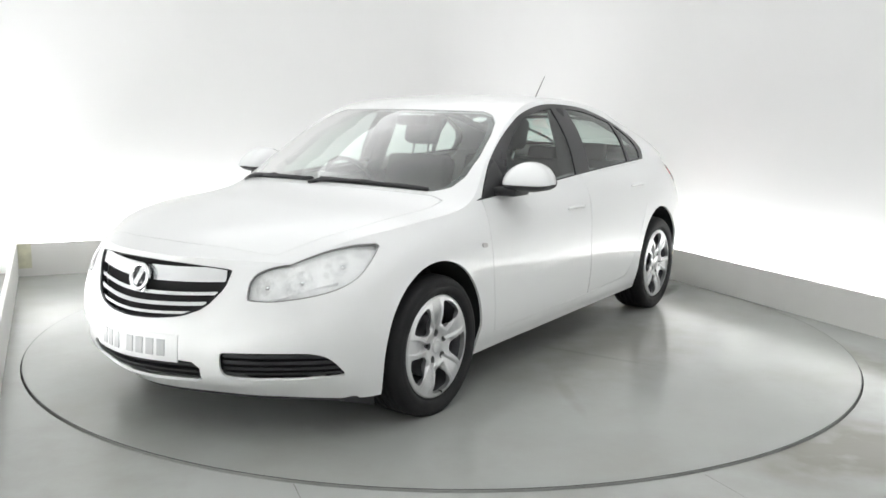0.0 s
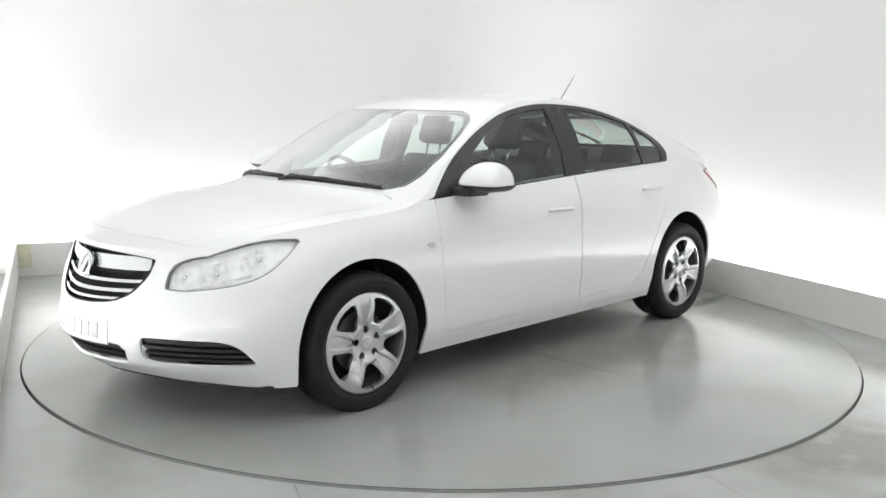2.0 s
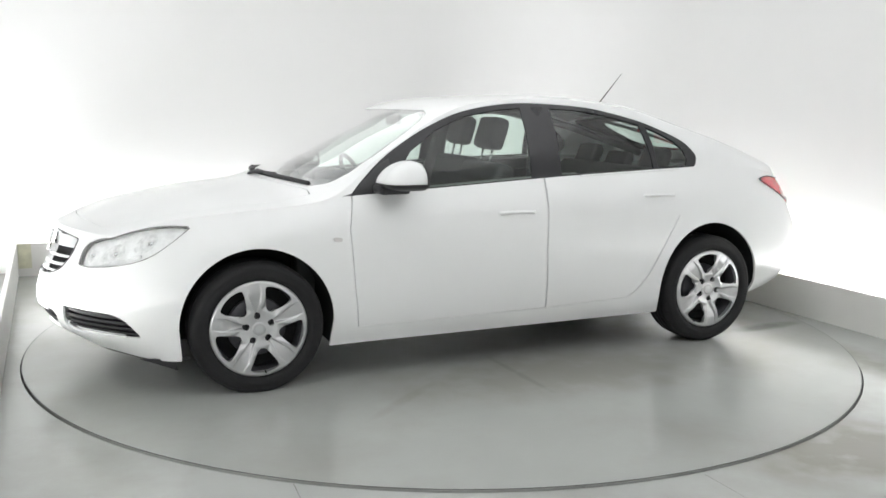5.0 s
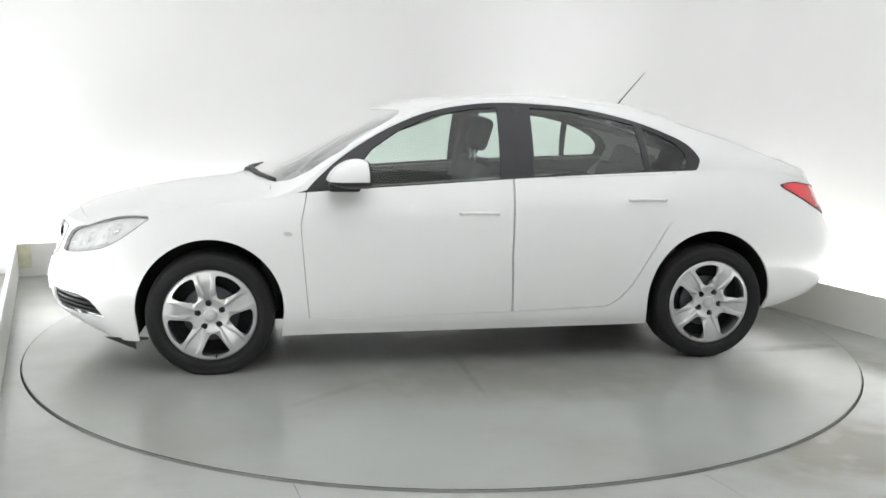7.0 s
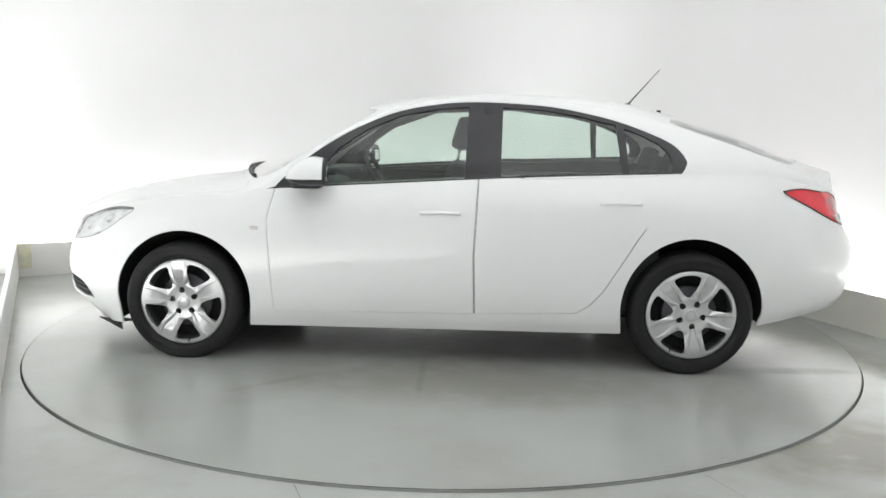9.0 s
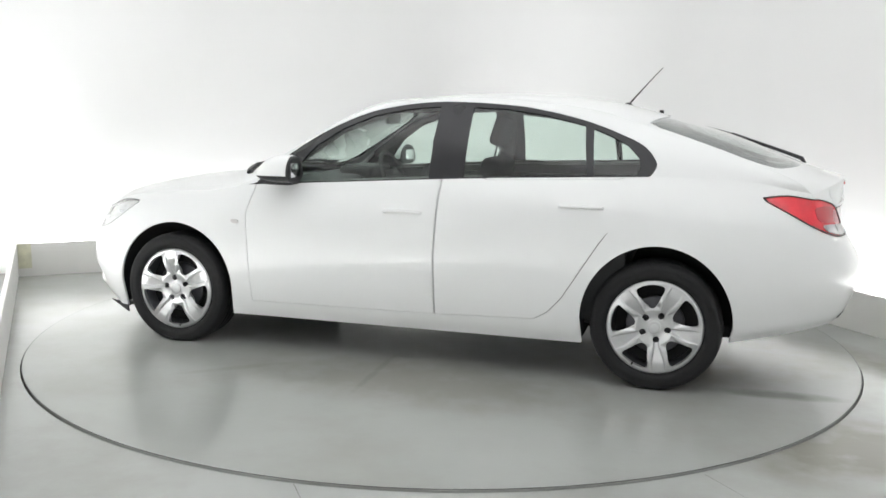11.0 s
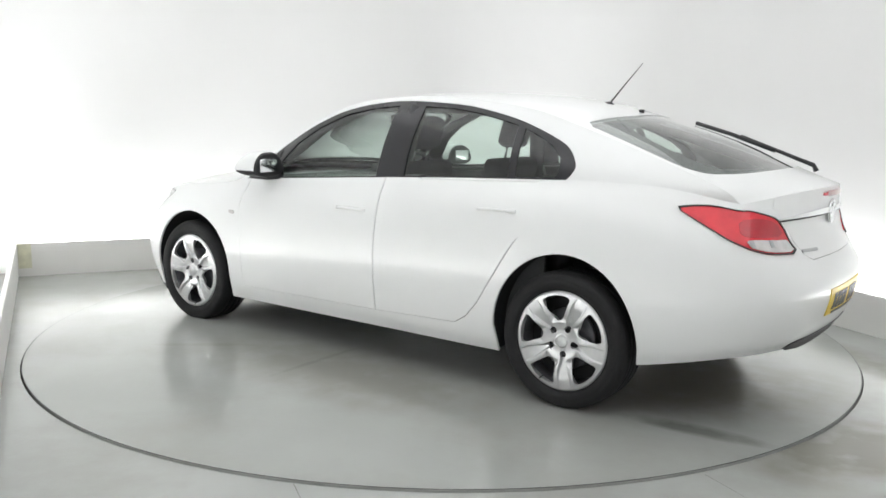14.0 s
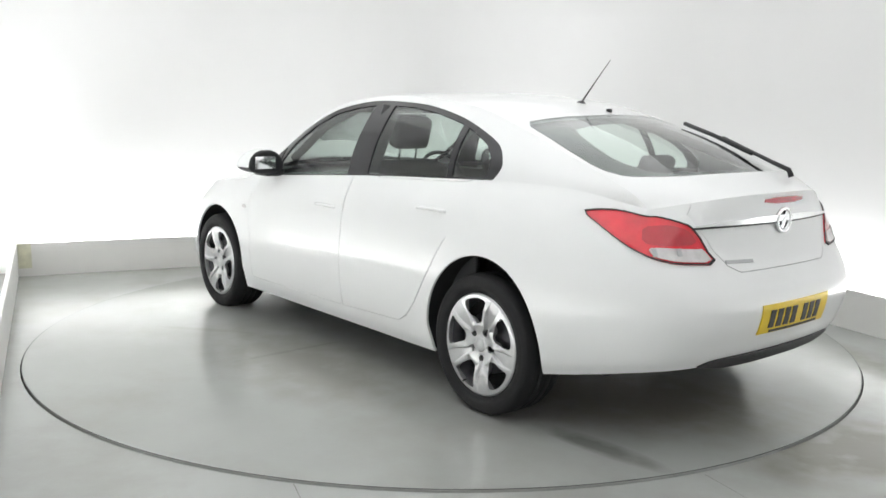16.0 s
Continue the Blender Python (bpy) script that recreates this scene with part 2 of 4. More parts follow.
corner = part("wall_corner", swept_corner(), WALLPAINT)
corner.rotation_euler = (0, 0, ROOM)
tagged(corner, "smooth white wall swept round the far corner", "wall", kind="structure")
slab("ceiling", (XL - GAP - 0.15, YF - 0.15, HC), (XR + GAP + 0.15, YB + GAP + 0.15, HC + 0.1), CEILPAINT, "white ceiling over the photo booth", "ceiling")


def board(name, lo, hi, label):
    bm = bevelled(lo, hi, 0.004, 2)
    ob = part(name, bm, BOARDPAINT, None, "", False)
    ob.rotation_euler = (0, 0, ROOM)
    return tagged(ob, label, "kick board", kind="structure")


board("kick_board_back", (XL, YB, GROUND), (XR, YB + 0.03, 0.25), "low off-white board hiding the lights at the wall foot")
board("kick_board_right", (XR, YF + 0.02, GROUND), (XR + 0.03, YB + 0.03, 0.243), "low off-white board hiding the lights at the wall foot")
board("kick_board_left", (XL - 0.03, YF + 0.02, GROUND), (XL, YB + 0.03, 0.25), "low off-white board hiding the lights at the wall foot")


# ---- the car: surfaces ----
from mathutils.geometry import delaunay_2d_cdt

def curve(rows, mirrored=False):
    """A smooth curve through rows at the knots 0, 1, 2, ... (Catmull-Rom); mirrored: square to the middle plane at both ends."""
    k = np.array(rows, float)
    a = np.vstack([2 * k[0] - k[1], k, 2 * k[-1] - k[-2]])
    if mirrored:
        a[0], a[-1] = k[1] * (1, -1, 1), k[-2] * (1, -1, 1)

    def at(t):
        i = int(min(max(math.floor(t), 0), len(k) - 2))
        f = t - i
        p0, p1, p2, p3 = a[i], a[i + 1], a[i + 2], a[i + 3]
        return 0.5 * (2 * p1 + (p2 - p0) * f + (2 * p0 - 5 * p1 + 4 * p2 - p3) * f * f + (3 * p1 - p0 - 3 * p2 + p3) * f ** 3)
    return at


# upper surface, nose to tail: x on the axis, sweep of the edge, half width, height on the axis, height at the edge
TOP = curve([
    (-2.235, 0.24, 0.61, 0.755, 0.742),
    (-2.02, 0.25, 0.72, 0.838, 0.818),
    (-1.66, 0.20, 0.80, 0.912, 0.862),
    (-1.27, 0.27, 0.81, 0.968, 0.915),
    (-0.98, 0.26, 0.735, 1.105, 1.10),
    (-0.66, 0.22, 0.675, 1.268, 1.275),
    (-0.36, 0.17, 0.63, 1.399, 1.383),
    (0.00, 0.08, 0.605, 1.443, 1.423),
    (0.45, 0.00, 0.60, 1.463, 1.434),
    (0.95, 0.00, 0.59, 1.436, 1.382),
    (1.28, -0.02, 0.60, 1.370, 1.298),
    (1.70, -0.05, 0.65, 1.255, 1.175),
    (2.10, -0.13, 0.66, 1.10, 1.055),
    (2.285, -0.22, 0.64, 1.045, 0.985),
])
UEND = 13.0


def top(u, q):
    x, bow, w, zc, ze = TOP(u)
    a = abs(q)
    p = 2.2
    return np.array((x + bow * q * q, w * q, zc - (zc - ze) * a ** p))


# guide lines round the lower body, nose centre to tail centre: foot, skirt, waist, shoulder
FOOT = curve([(-2.22, 0, .185), (-2.10, -.40, .18), (-1.98, -.60, .175), (-1.85, -.77, .17), (-1.72, -.86, .17), (-1.37, -.885, .17), (-.95, -.86, .18),
              (-.3, -.86, .185), (.4, -.86, .19), (.95, -.865, .195), (1.37, -.88, .21), (1.75, -.845, .265), (2.10, -.72, .335), (2.25, -.48, .355), (2.29, 0, .36)], True)
SKIRT = curve([(-2.335, 0, .29), (-2.22, -.42, .29), (-2.08, -.64, .29), (-1.905, -.81, .29), (-1.72, -.885, .29), (-1.37, -.905, .30), (-.95, -.90, .30),
               (-.3, -.90, .29), (.4, -.90, .29), (.95, -.905, .29), (1.37, -.90, .31), (1.75, -.88, .34), (2.13, -.755, .41), (2.29, -.50, .43), (2.345, 0, .435)], True)
WAIST = curve([(-2.335, 0, .47), (-2.225, -.42, .47), (-2.11, -.64, .46), (-1.925, -.825, .46), (-1.72, -.895, .46), (-1.37, -.918, .50), (-.95, -.905, .52),
               (-.3, -.915, .52), (.4, -.92, .53), (.95, -.92, .54), (1.37, -.925, .54), (1.75, -.895, .55), (2.15, -.765, .60), (2.328, -.50, .615), (2.375, 0, .62)], True)
SHOULDER = curve([(-2.26, 0, .64), (-2.17, -.41, .635), (-2.075, -.625, .62), (-1.89, -.795, .63), (-1.70, -.865, .68), (-1.37, -.89, .74), (-.95, -.885, .77),
                  (-.3, -.893, .80), (.4, -.897, .84), (.95, -.893, .86), (1.37, -.88, .86), (1.75, -.845, .84), (2.085, -.735, .82), (2.220, -.49, .82), (2.276, 0, .82)], True)
BELT = curve([top(3.05, -1.0), (-.3, -.828, .968), (.4, -.825, 1.012), (.95, -.805, 1.036), (1.37, -.78, 1.045), (1.75, -.735, 1.04), top(UEND, -1.0)])
SEND = 14.0


def rim_of_top(s):
    """Where the lower body meets the upper surface, or the window line along the cabin."""
    if s <= 2:
        return top(0.0, -(0.645 * s if s < 1 else 0.645 + 0.355 * (s - 1)))
    if s <= 6:
        return top(3.05 * ((s - 2) / 4) ** 1.15, -1.0)
    if s < 12:
        return BELT(s - 6)
    return top(UEND, -(14 - s) / 2)


def lower(s, v):
    flip = 1.0
    if s < 0:
        s, flip = -s, -1.0
    if s > SEND:
        s, flip = 2 * SEND - s, -flip
    f, k, w, h = FOOT(s), SKIRT(s), WAIST(s), SHOULDER(s)
    b = rim_of_top(s)
    p = blend(f, k, w, h, b, v)
    p[1] *= flip
    return p


def blend(f, k, w, h, b, v):
    t = v * 4
    i = int(min(max(math.floor(t), 0), 3))
    c = (2 * f - k, f, k, w, h, b, b + (b - h) * 0.4)
    g = t - i
    p0, p1, p2, p3 = c[i], c[i + 1], c[i + 2], c[i + 3]
    return 0.5 * (2 * p1 + (p2 - p0) * g + (2 * p0 - 5 * p1 + 4 * p2 - p3) * g * g + (3 * p1 - p0 - 3 * p2 + p3) * g ** 3)


_us = np.linspace(3.05, UEND, 400)
_ux = np.array([top(u, -1.0)[0] for u in _us])


def upper(s, w):
    """Cabin side between the window line and the roof edge."""
    b = rim_of_top(min(max(s, 6.0), 12.0))
    u = float(np.interp(b[0], _ux, _us))
    if s < 6.6:
        u = 3.05 + (u - 3.05) * (s - 6) / 0.6 if s > 6 else 3.05
    if s > 11.4:
        u = u + (UEND - u) * (s - 11.4) / 0.6
    e = top(u, -1.0)
    p = b + (e - b) * w
    p[1] -= 0.035 * math.sin(math.pi * min(max(w, 0), 1)) * min(1, (e[2] - b[2]) / 0.3)
    return p


def inverse(f, target, axes, a0, a1, b0, b1, na=60, nb=24):
    """Parameters at which a surface meets a point of a plan or elevation."""
    key = (f, axes, a0, a1, b0, b1)
    if key not in GRIDS:
        aa, bb = np.linspace(a0, a1, na), np.linspace(b0, b1, nb)
        GRIDS[key] = [(a, b, *[f(a, b)[i] for i in axes]) for a in aa for b in bb]
        GRIDS[key] = np.array(GRIDS[key])
    g = GRIDS[key]
    i = np.argmin((g[:, 2] - target[0]) ** 2 + (g[:, 3] - target[1]) ** 2)
    a, b = g[i, 0], g[i, 1]
    for _ in range(4):
        p = f(a, b)[list(axes)]
        da = (f(a + 1e-3, b)[list(axes)] - p) / 1e-3
        db = (f(a, b + 1e-3)[list(axes)] - p) / 1e-3
        m = np.array((da, db)).T
        if abs(np.linalg.det(m)) < 1e-5:
            break
        d = np.linalg.solve(m, np.array(target) - p)
        a, b = min(max(a + np.clip(d[0], -.3, .3), a0), a1), min(max(b + np.clip(d[1], -.1, .1), b0), b1)
    return a, b


GRIDS = {}


def dense(poly, step=0.03, closed=True):
    out = []
    n = len(poly)
    for i in range(n if closed else n - 1):
        p, q = np.array(poly[i], float), np.array(poly[(i + 1) % n], float)
        m = max(1, int(np.hypot(*(q - p)) / step))
        out += [tuple(p + (q - p) * j / m) for j in range(m)]
    if not closed:
        out.append(tuple(poly[-1]))
    return out


def rounded(poly, times=2, ratio=0.25):
    for _ in range(times):
        out = []
        for i in range(len(poly)):
            p, q = np.array(poly[i], float), np.array(poly[(i + 1) % len(poly)], float)
            out += [tuple(p + (q - p) * ratio), tuple(q + (p - q) * ratio)]
        poly = out
    return poly


def on_side(poly, step=0.03):
    return [inverse(lower, p, (0, 2), 3.2, 12.6, 0.0, 1.0, 140, 30) for p in dense(poly, step)]


def on_front(poly, step=0.02):
    return [inverse(lower, p, (1, 2), -3.2, 3.2, 0.0, 1.0, 80, 40) for p in dense(poly, step)]


def on_rear(poly, step=0.02):
    return [inverse(lower, p, (1, 2), 11.9, 16.1, 0.0, 1.0, 60, 40) for p in dense(poly, step)]


def on_cabin(poly, step=0.03):
    return [inverse(upper, p, (0, 2), 6.02, 11.9, -0.05, 1.0, 140, 24) for p in dense(poly, step)]


def inside(poly, pts):
    """Which points lie in the polygon."""
    x, y = pts[:, 0], pts[:, 1]
    r = np.zeros(len(pts), bool)
    p = np.array(poly)
    for (x0, y0), (x1, y1) in zip(p, np.roll(p, -1, 0)):
        c = (y0 > y) != (y1 > y)
        if c.any():
            r ^= c & (x < (x1 - x0) * (y - y0) / (y1 - y0 if y1 != y0 else 1e-12) + x0)
    return r


def flipped(poly):
    return [(-a, b) for a, b in poly][::-1]


def patch(name, f, outline, mat, parent, holes=(), size=(0.4, 0.75), step=0.05, lift=0.0, rim=0.012, mirror=False, label=""):
    """A panel of a surface f(a, b) inside an outline of its parameters, with turned-in rims; mirror: for the other side as well, in the same mesh."""
    k = np.array(size)
    loops = [np.array(outline) * k] + [np.array(h) * k for h in holes]
    pts, edges = [], []
    for lp in loops:
        n0 = len(pts)
        pts += [tuple(p) for p in lp]
        edges += [(n0 + i, n0 + (i + 1) % len(lp)) for i in range(len(lp))]
    lo, hi = loops[0].min(0), loops[0].max(0)
    gx, gy = np.meshgrid(np.arange(lo[0] + step / 2, hi[0], step), np.arange(lo[1] + step / 2, hi[1], step * 0.8))
    gx = gx + (np.arange(gx.shape[0]) % 2)[:, None] * step / 2
    g = np.stack([gx.ravel(), gy.ravel()], 1)
    keep = inside(loops[0], g)
    for lp in loops[1:]:
        keep &= ~inside(lp, g)
    allp = np.array(pts)
    for i in np.flatnonzero(keep):
        if ((allp - g[i]) ** 2).sum(1).min() < (step * 0.4) ** 2:
            keep[i] = False
    pts += [tuple(p) for p in g[keep]]
    vs, _, fs, *_ = delaunay_2d_cdt([Vector(p) for p in pts], edges, [], 0, 1e-6)
    v2 = np.array([tuple(v) for v in vs])
    cen = np.array([v2[list(t)].mean(0) for t in fs])
    ok = inside(loops[0], cen)
    for lp in loops[1:]:
        ok &= ~inside(lp, cen)
    fs = [t for t, o in zip(fs, ok) if o]
    co, no = [], []
    for a, b in v2 / k:
        p = f(a, b)
        h = 2e-3
        n = np.cross(f(a + h, b) - f(a - h, b), f(a, b + h) - f(a, b - h))
        n = n / (np.linalg.norm(n) + 1e-12)
        c = np.array((min(max(p[0], -1.6), 1.6), 0, 0.55 if f is not top else 0.2))
        if (n[1] > 0 if size == (1, 1) else n @ (p - c) < 0):
            n = -n
        co.append(p + n * lift)
        no.append(n)
    used = sorted({i for t in fs for i in t})
    idx = {o: i for i, o in enumerate(used)}
    co, no = [co[i] for i in used], [no[i] for i in used]
    fs = [[idx[i] for i in t] for t in fs]
    tri = []
    count = {}
    for t in fs:
        a, b, c = (co[i] for i in t[:3])
        if np.cross(b - a, c - a) @ no[t[0]] < 0:
            t = t[::-1]
        tri.append(t)
        for i in range(len(t)):
            e = (t[i], t[(i + 1) % len(t)])
            count[e] = count.get(e, 0) + 1
    verts, norms, faces = list(co), list(no), list(tri)
    if rim:
        for (i, j) in [e for e in count if (e[1], e[0]) not in count]:
            d = co[j] - co[i]
            m = np.cross(d, no[i])
            m = m / (np.linalg.norm(m) + 1e-12)
            n0 = len(verts)
            verts += [co[i], co[j], co[j] - no[j] * rim, co[i] - no[i] * rim]
            norms += [m] * 4
            faces.append([n0 + 1, n0, n0 + 3, n0 + 2])
    if mirror:
        n0, fl = len(verts), np.array((1, -1, 1))
        verts += [v * fl for v in verts]
        norms += [n * fl for n in norms]
        faces += [[i + n0 for i in t[::-1]] for t in faces]
    me = bpy.data.meshes.new(name)
    me.from_pydata([tuple(v) for v in verts], [], faces)
    me.materials.append(mat)
    me.shade_smooth()
    me.normals_split_custom_set_from_vertices([tuple(n) for n in norms])
    ob = new(name, me)
    ob.parent = parent
    if label:
        tagged(ob, label)
    return ob


def twin(ob):
    """The same part on the car's other side."""
    me = ob.data.copy()
    me.transform(Matrix.Diagonal((1, -1, 1, 1)))
    me.flip_normals()
    o = new(ob.name.split(".")[0], me)
    o.parent = ob.parent
    if "label" in ob:
        tagged(o, ob["label"])
    return o


# ---- the car: panels ----
car = thing("car", "white five-door hatchback with silver wheel covers, on the turntable", "car")

def arch_line(x, z, rx, rz, foot0, foot1):
    arc = [(x + rx * math.cos(a), z + rz * math.sin(a)) for a in np.linspace(0, math.pi, 36)]
    return [(x + rx - 0.012, foot0)] + arc + [(x - rx + 0.012, foot1)]


ARCH_F = arch_line(-1.365, 0.325, 0.372, 0.372, 0.19, 0.19)
ARCH_R = arch_line(1.363, 0.335, 0.371, 0.387, 0.27, 0.21)


def arch(poly):
    p = [inverse(lower, c, (0, 2), 3.2, 12.6, 0.0, 1.0, 140, 30) for c in poly]
    return [(p[0][0], -0.08)] + p + [(p[-1][0], -0.08)]


FRONT_DOOR = [(-.872, .926), (-.905, .77), (-.885, .5), (-.865, .272), (.222, .287), (.212, .6), (.228, .998)]
REAR_DOOR = [(.230, .999), (.214, .6), (.224, .287), (.76, .308), (.83, .35), (.90, .43), (1.07, .71), (1.21, .91), (1.305, 1.04)]


def loop(pts, step=0.05, times=1):
    """A closed outline in a surface's own parameters, corners eased."""
    return dense(rounded(pts, times, 0.2), step)


def both(half):
    """A closed outline from its half on one side of the middle."""
    return half + [(-a, b) for a, b in half[::-1] if abs(a) > 1e-6]


head_o = loop([(1.44, .700), (1.37, .705), (1.38, .81), (1.48, .885), (1.70, .945), (1.95, .985), (2.5, .992), (3.14, .982), (3.63, .961), (4.12, .923), (3.83, .850), (3.47, .804), (2.93, .770), (2.38, .736), (1.86, .708)])
gr_o = loop(both([(0, .940), (.6, .928), (1.02, .908), (1.085, .900), (1.075, .875), (1.0, .76), (.80, .625), (.57, .568), (.30, .547), (0, .541)]), 0.04)
in_o = loop(both([(0, .345), (.4, .338), (.80, .326), (.77, .170), (.4, .150), (0, .144)]), 0.04)
fog_o = loop([(1.10, .396), (1.03, .385), (1.03, .30), (1.06, .250), (1.22, .228), (2.16, .228), (2.85, .240), (3.06, .249), (2.82, .352), (2.64, .391), (2.39, .408), (1.7, .406)])
fd_o, rd_o = ([(a, 1.03 if b > 0.985 else b) for a, b in on_side(d)] for d in (FRONT_DOOR, REAR_DOOR))
af, ar = arch(ARCH_F), arch(ARCH_R)
tail_o = loop([(11.20, .898), (11.40, .925), (11.65, .949), (12.05, .950), (12.34, .908), (12.66, .871), (12.97, .798), (13.20, .687), (12.62, .700), (12.23, .727), (11.92, .770), (11.62, .826)])
edge = [(-14.0, 0.0)] + [(a, 0.0) for a in np.arange(-13.9, 13.95, 0.1)] + [(14.0, 0.0)] + [(14.0, v) for v in np.arange(0.1, 1, 0.1)]
edge += [(14.0, 1.0)] + [(a, 1.0) for a in np.arange(13.9, -13.95, -0.05)] + [(-14.0, 1.0)] + [(-14.0, v) for v in np.arange(0.9, 0.05, -0.1)]

# upper body: roof and pillars, with openings for bonnet, windscreen and rear window
def band(u0, u1, q, n=24, bulge0=0.0, bulge1=0.0):
    lo = [(u0 + bulge0 * (1 - (x / q) ** 2), x) for x in np.linspace(-q, q, n)]
    hi = [(u1 + bulge1 * (1 - (x / q) ** 2), x) for x in np.linspace(q, -q, n)]
    return lo, hi


def window_band(u0, u1, q0, q1, r=0.08):
    pts = [(u0, -q0), (u0, -q0 / 2), (u0, 0), (u0, q0 / 2), (u0, q0), (u1, q1), (u1, q1 / 2), (u1, 0), (u1, -q1 / 2), (u1, -q1)]
    return dense(rounded(pts, 2), 0.06)


bonnet_o = dense([(0.26, -.84), (0.44, -.5), (0.49, 0), (0.44, .5), (0.26, .84), (0.6, .855), (1.5, .86), (3.02, .87), (3.12, .80), (3.13, 0), (3.12, -.80), (3.02, -.87), (1.5, -.86), (0.6, -.855)], 0.06)
screen_o = window_band(3.22, 5.66, .955, .94)
rear_o = loop([(10.17, 0), (10.17, .35), (10.07, .66), (9.99, .935), (10.8, .965), (11.4, .975), (11.68, .90), (11.83, .66), (11.88, .4), (11.9, 0), (11.88, -.4), (11.83, -.66), (11.68, -.90), (11.4, -.975), (10.8, -.965), (9.99, -.935), (10.07, -.66), (10.17, -.35)])
tedge = dense([(0, -1), (0, 1), (UEND, 1), (UEND, -1)], 0.05)
patch("upper_body", top, tedge, PAINT, car, holes=[bonnet_o, screen_o, rear_o], size=(0.38, 0.72), rim=0.02)
bon2 = [(a + (0.010 if a < 0.59 else -0.008 if a > 3.0 else 0), b * 0.9965) for a, b in bonnet_o]
patch("bonnet", top, bon2, PAINT, car, size=(0.38, 0.72), rim=0.02)
patch("windscreen", top, [(a, b * 0.995) for a, b in screen_o], SCREEN, car, size=(0.38, 0.72), lift=-0.004, rim=0, label="green-tinted windscreen")
patch("rear_window", top, [(a, b * 0.995) for a, b in rear_o], REARSCREEN, car, size=(0.38, 0.72), lift=-0.004, rim=0, label="rear window with black printed edge")


def inner(poly, c, f):
    m = np.mean(poly, 0) if c is None else np.array(c)
    return [tuple(m + (np.array(p) - m) * np.array(f)) for p in poly]


patch("screen_border", top, screen_o, GLOSSBLACK, car, holes=[inner(screen_o, None, (0.945, 0.955))], size=(0.38, 0.72), step=0.035, lift=-0.016, rim=0, label="black printed border of the windscreen")
patch("rear_window_border", top, rear_o, GLOSSBLACK, car, holes=[loop([(10.40, 0), (10.40, .5), (10.42, .66), (10.9, .74), (11.3, .76), (11.62, .66), (11.74, .4), (11.76, 0), (11.74, -.4), (11.62, -.66), (11.3, -.76), (10.9, -.74), (10.42, -.66), (10.40, -.5)])], size=(0.38, 0.72), step=0.035, lift=-0.018, rim=0, label="black printed border of the rear window")

# cabin sides
DLO = [(-.885, .925), (-.82, .995), (-.70, 1.10), (-.55, 1.20), (-.40, 1.28), (-.22, 1.35), (0, 1.393), (.22, 1.408), (.54, 1.395), (.74, 1.368), (.97, 1.315), (1.17, 1.243),
       (1.27, 1.19), (1.325, 1.12), (1.315, 1.075), (1.295, 1.05), (.95, 1.037), (.53, 1.018), (.21, .999), (-.41, .958)]
GLASS_F = [(-.63, .952), (-.63, 1.03), (-.53, 1.155), (-.38, 1.255), (-.20, 1.33), (0.0, 1.368), (.165, 1.382), (.155, 1.004), (-.3, .973)]
GLASS_R = [(.345, 1.018), (.35, 1.382), (.54, 1.374), (.74, 1.346), (.955, 1.297), (.985, 1.046), (.6, 1.031)]
GLASS_Q = [(1.02, 1.050), (1.0, 1.282), (1.08, 1.252), (1.18, 1.203), (1.235, 1.15), (1.25, 1.10), (1.235, 1.06)]
_arc = curve(DLO[:16])
dlo_o = on_cabin([tuple(_arc(t)) for t in np.linspace(0, 15, 76)] + DLO[16:])
gf, gr, gq = on_cabin(GLASS_F), on_cabin(GLASS_R), on_cabin(GLASS_Q)
cedge = dense([(6.02, 0.0), (11.98, 0.0), (11.98, 1.0), (6.02, 1.0)], 0.06)
patch("pillar_panel", upper, cedge, PAINT, car, holes=[dlo_o], size=(0.45, 0.38), step=0.035, rim=0.015, mirror=True)
for nm, o in (("front_door_glass", gf), ("rear_door_glass", gr), ("quarter_glass", gq)):
    twin(patch(nm, upper, o, PANE, car, size=(0.45, 0.38), lift=-0.007, rim=0, label="green-tinted side window"))
twin(patch("window_frame", upper, dlo_o, GLOSSBLACK, car, holes=[gf, gr, gq], size=(0.45, 0.38), step=0.035, lift=-0.002, rim=0.012, label="gloss black window surround"))
GATE = [(13.40, .645), (13.28, .68), (13.22, .72), (13.03, .80), (12.70, .88), (12.50, .93), (12.45, 1.03)]
gate_o = dense(GATE + [(28 - a, b) for a, b in GATE[::-1]], 0.05)
gate_in = [(14 + (a - 14) * 0.994, min(0.82 + (b - 0.82) * 0.985, 0.999)) for a, b in gate_o]

# body shell with its openings
sides = [head_o, fog_o, fd_o, rd_o, af, ar, tail_o]
back = [gate_o, [(a - 28, b) for a, b in gate_o]]
patch("lower_body", lower, edge, PAINT, car, holes=[gr_o, in_o] + sides + [flipped(h) for h in sides] + back, rim=0.012)
patch("tailgate", lower, gate_in, PAINT, car, rim=0.02)
for nm, o in (("front_door", fd_o), ("rear_door", rd_o)):
    c = np.mean(o, 0)
    o2 = [tuple(np.minimum(np.array(p) - np.sign(np.array(p) - c) * np.array((0.0048, 0.0036)), (99, 0.999))) for p in o]
    twin(patch(nm, lower, o2, PAINT, car, rim=0.02))


# dark liners behind the shut lines, and the wheel wells
def backing(name, f, o, lift, mat=CAVITY, grow=1.0, **kw):
    c = np.mean(o, 0)
    return patch(name, f, [tuple(c + (np.array(p) - c) * grow) for p in o], mat, car, lift=lift, rim=0, step=0.09, **kw)


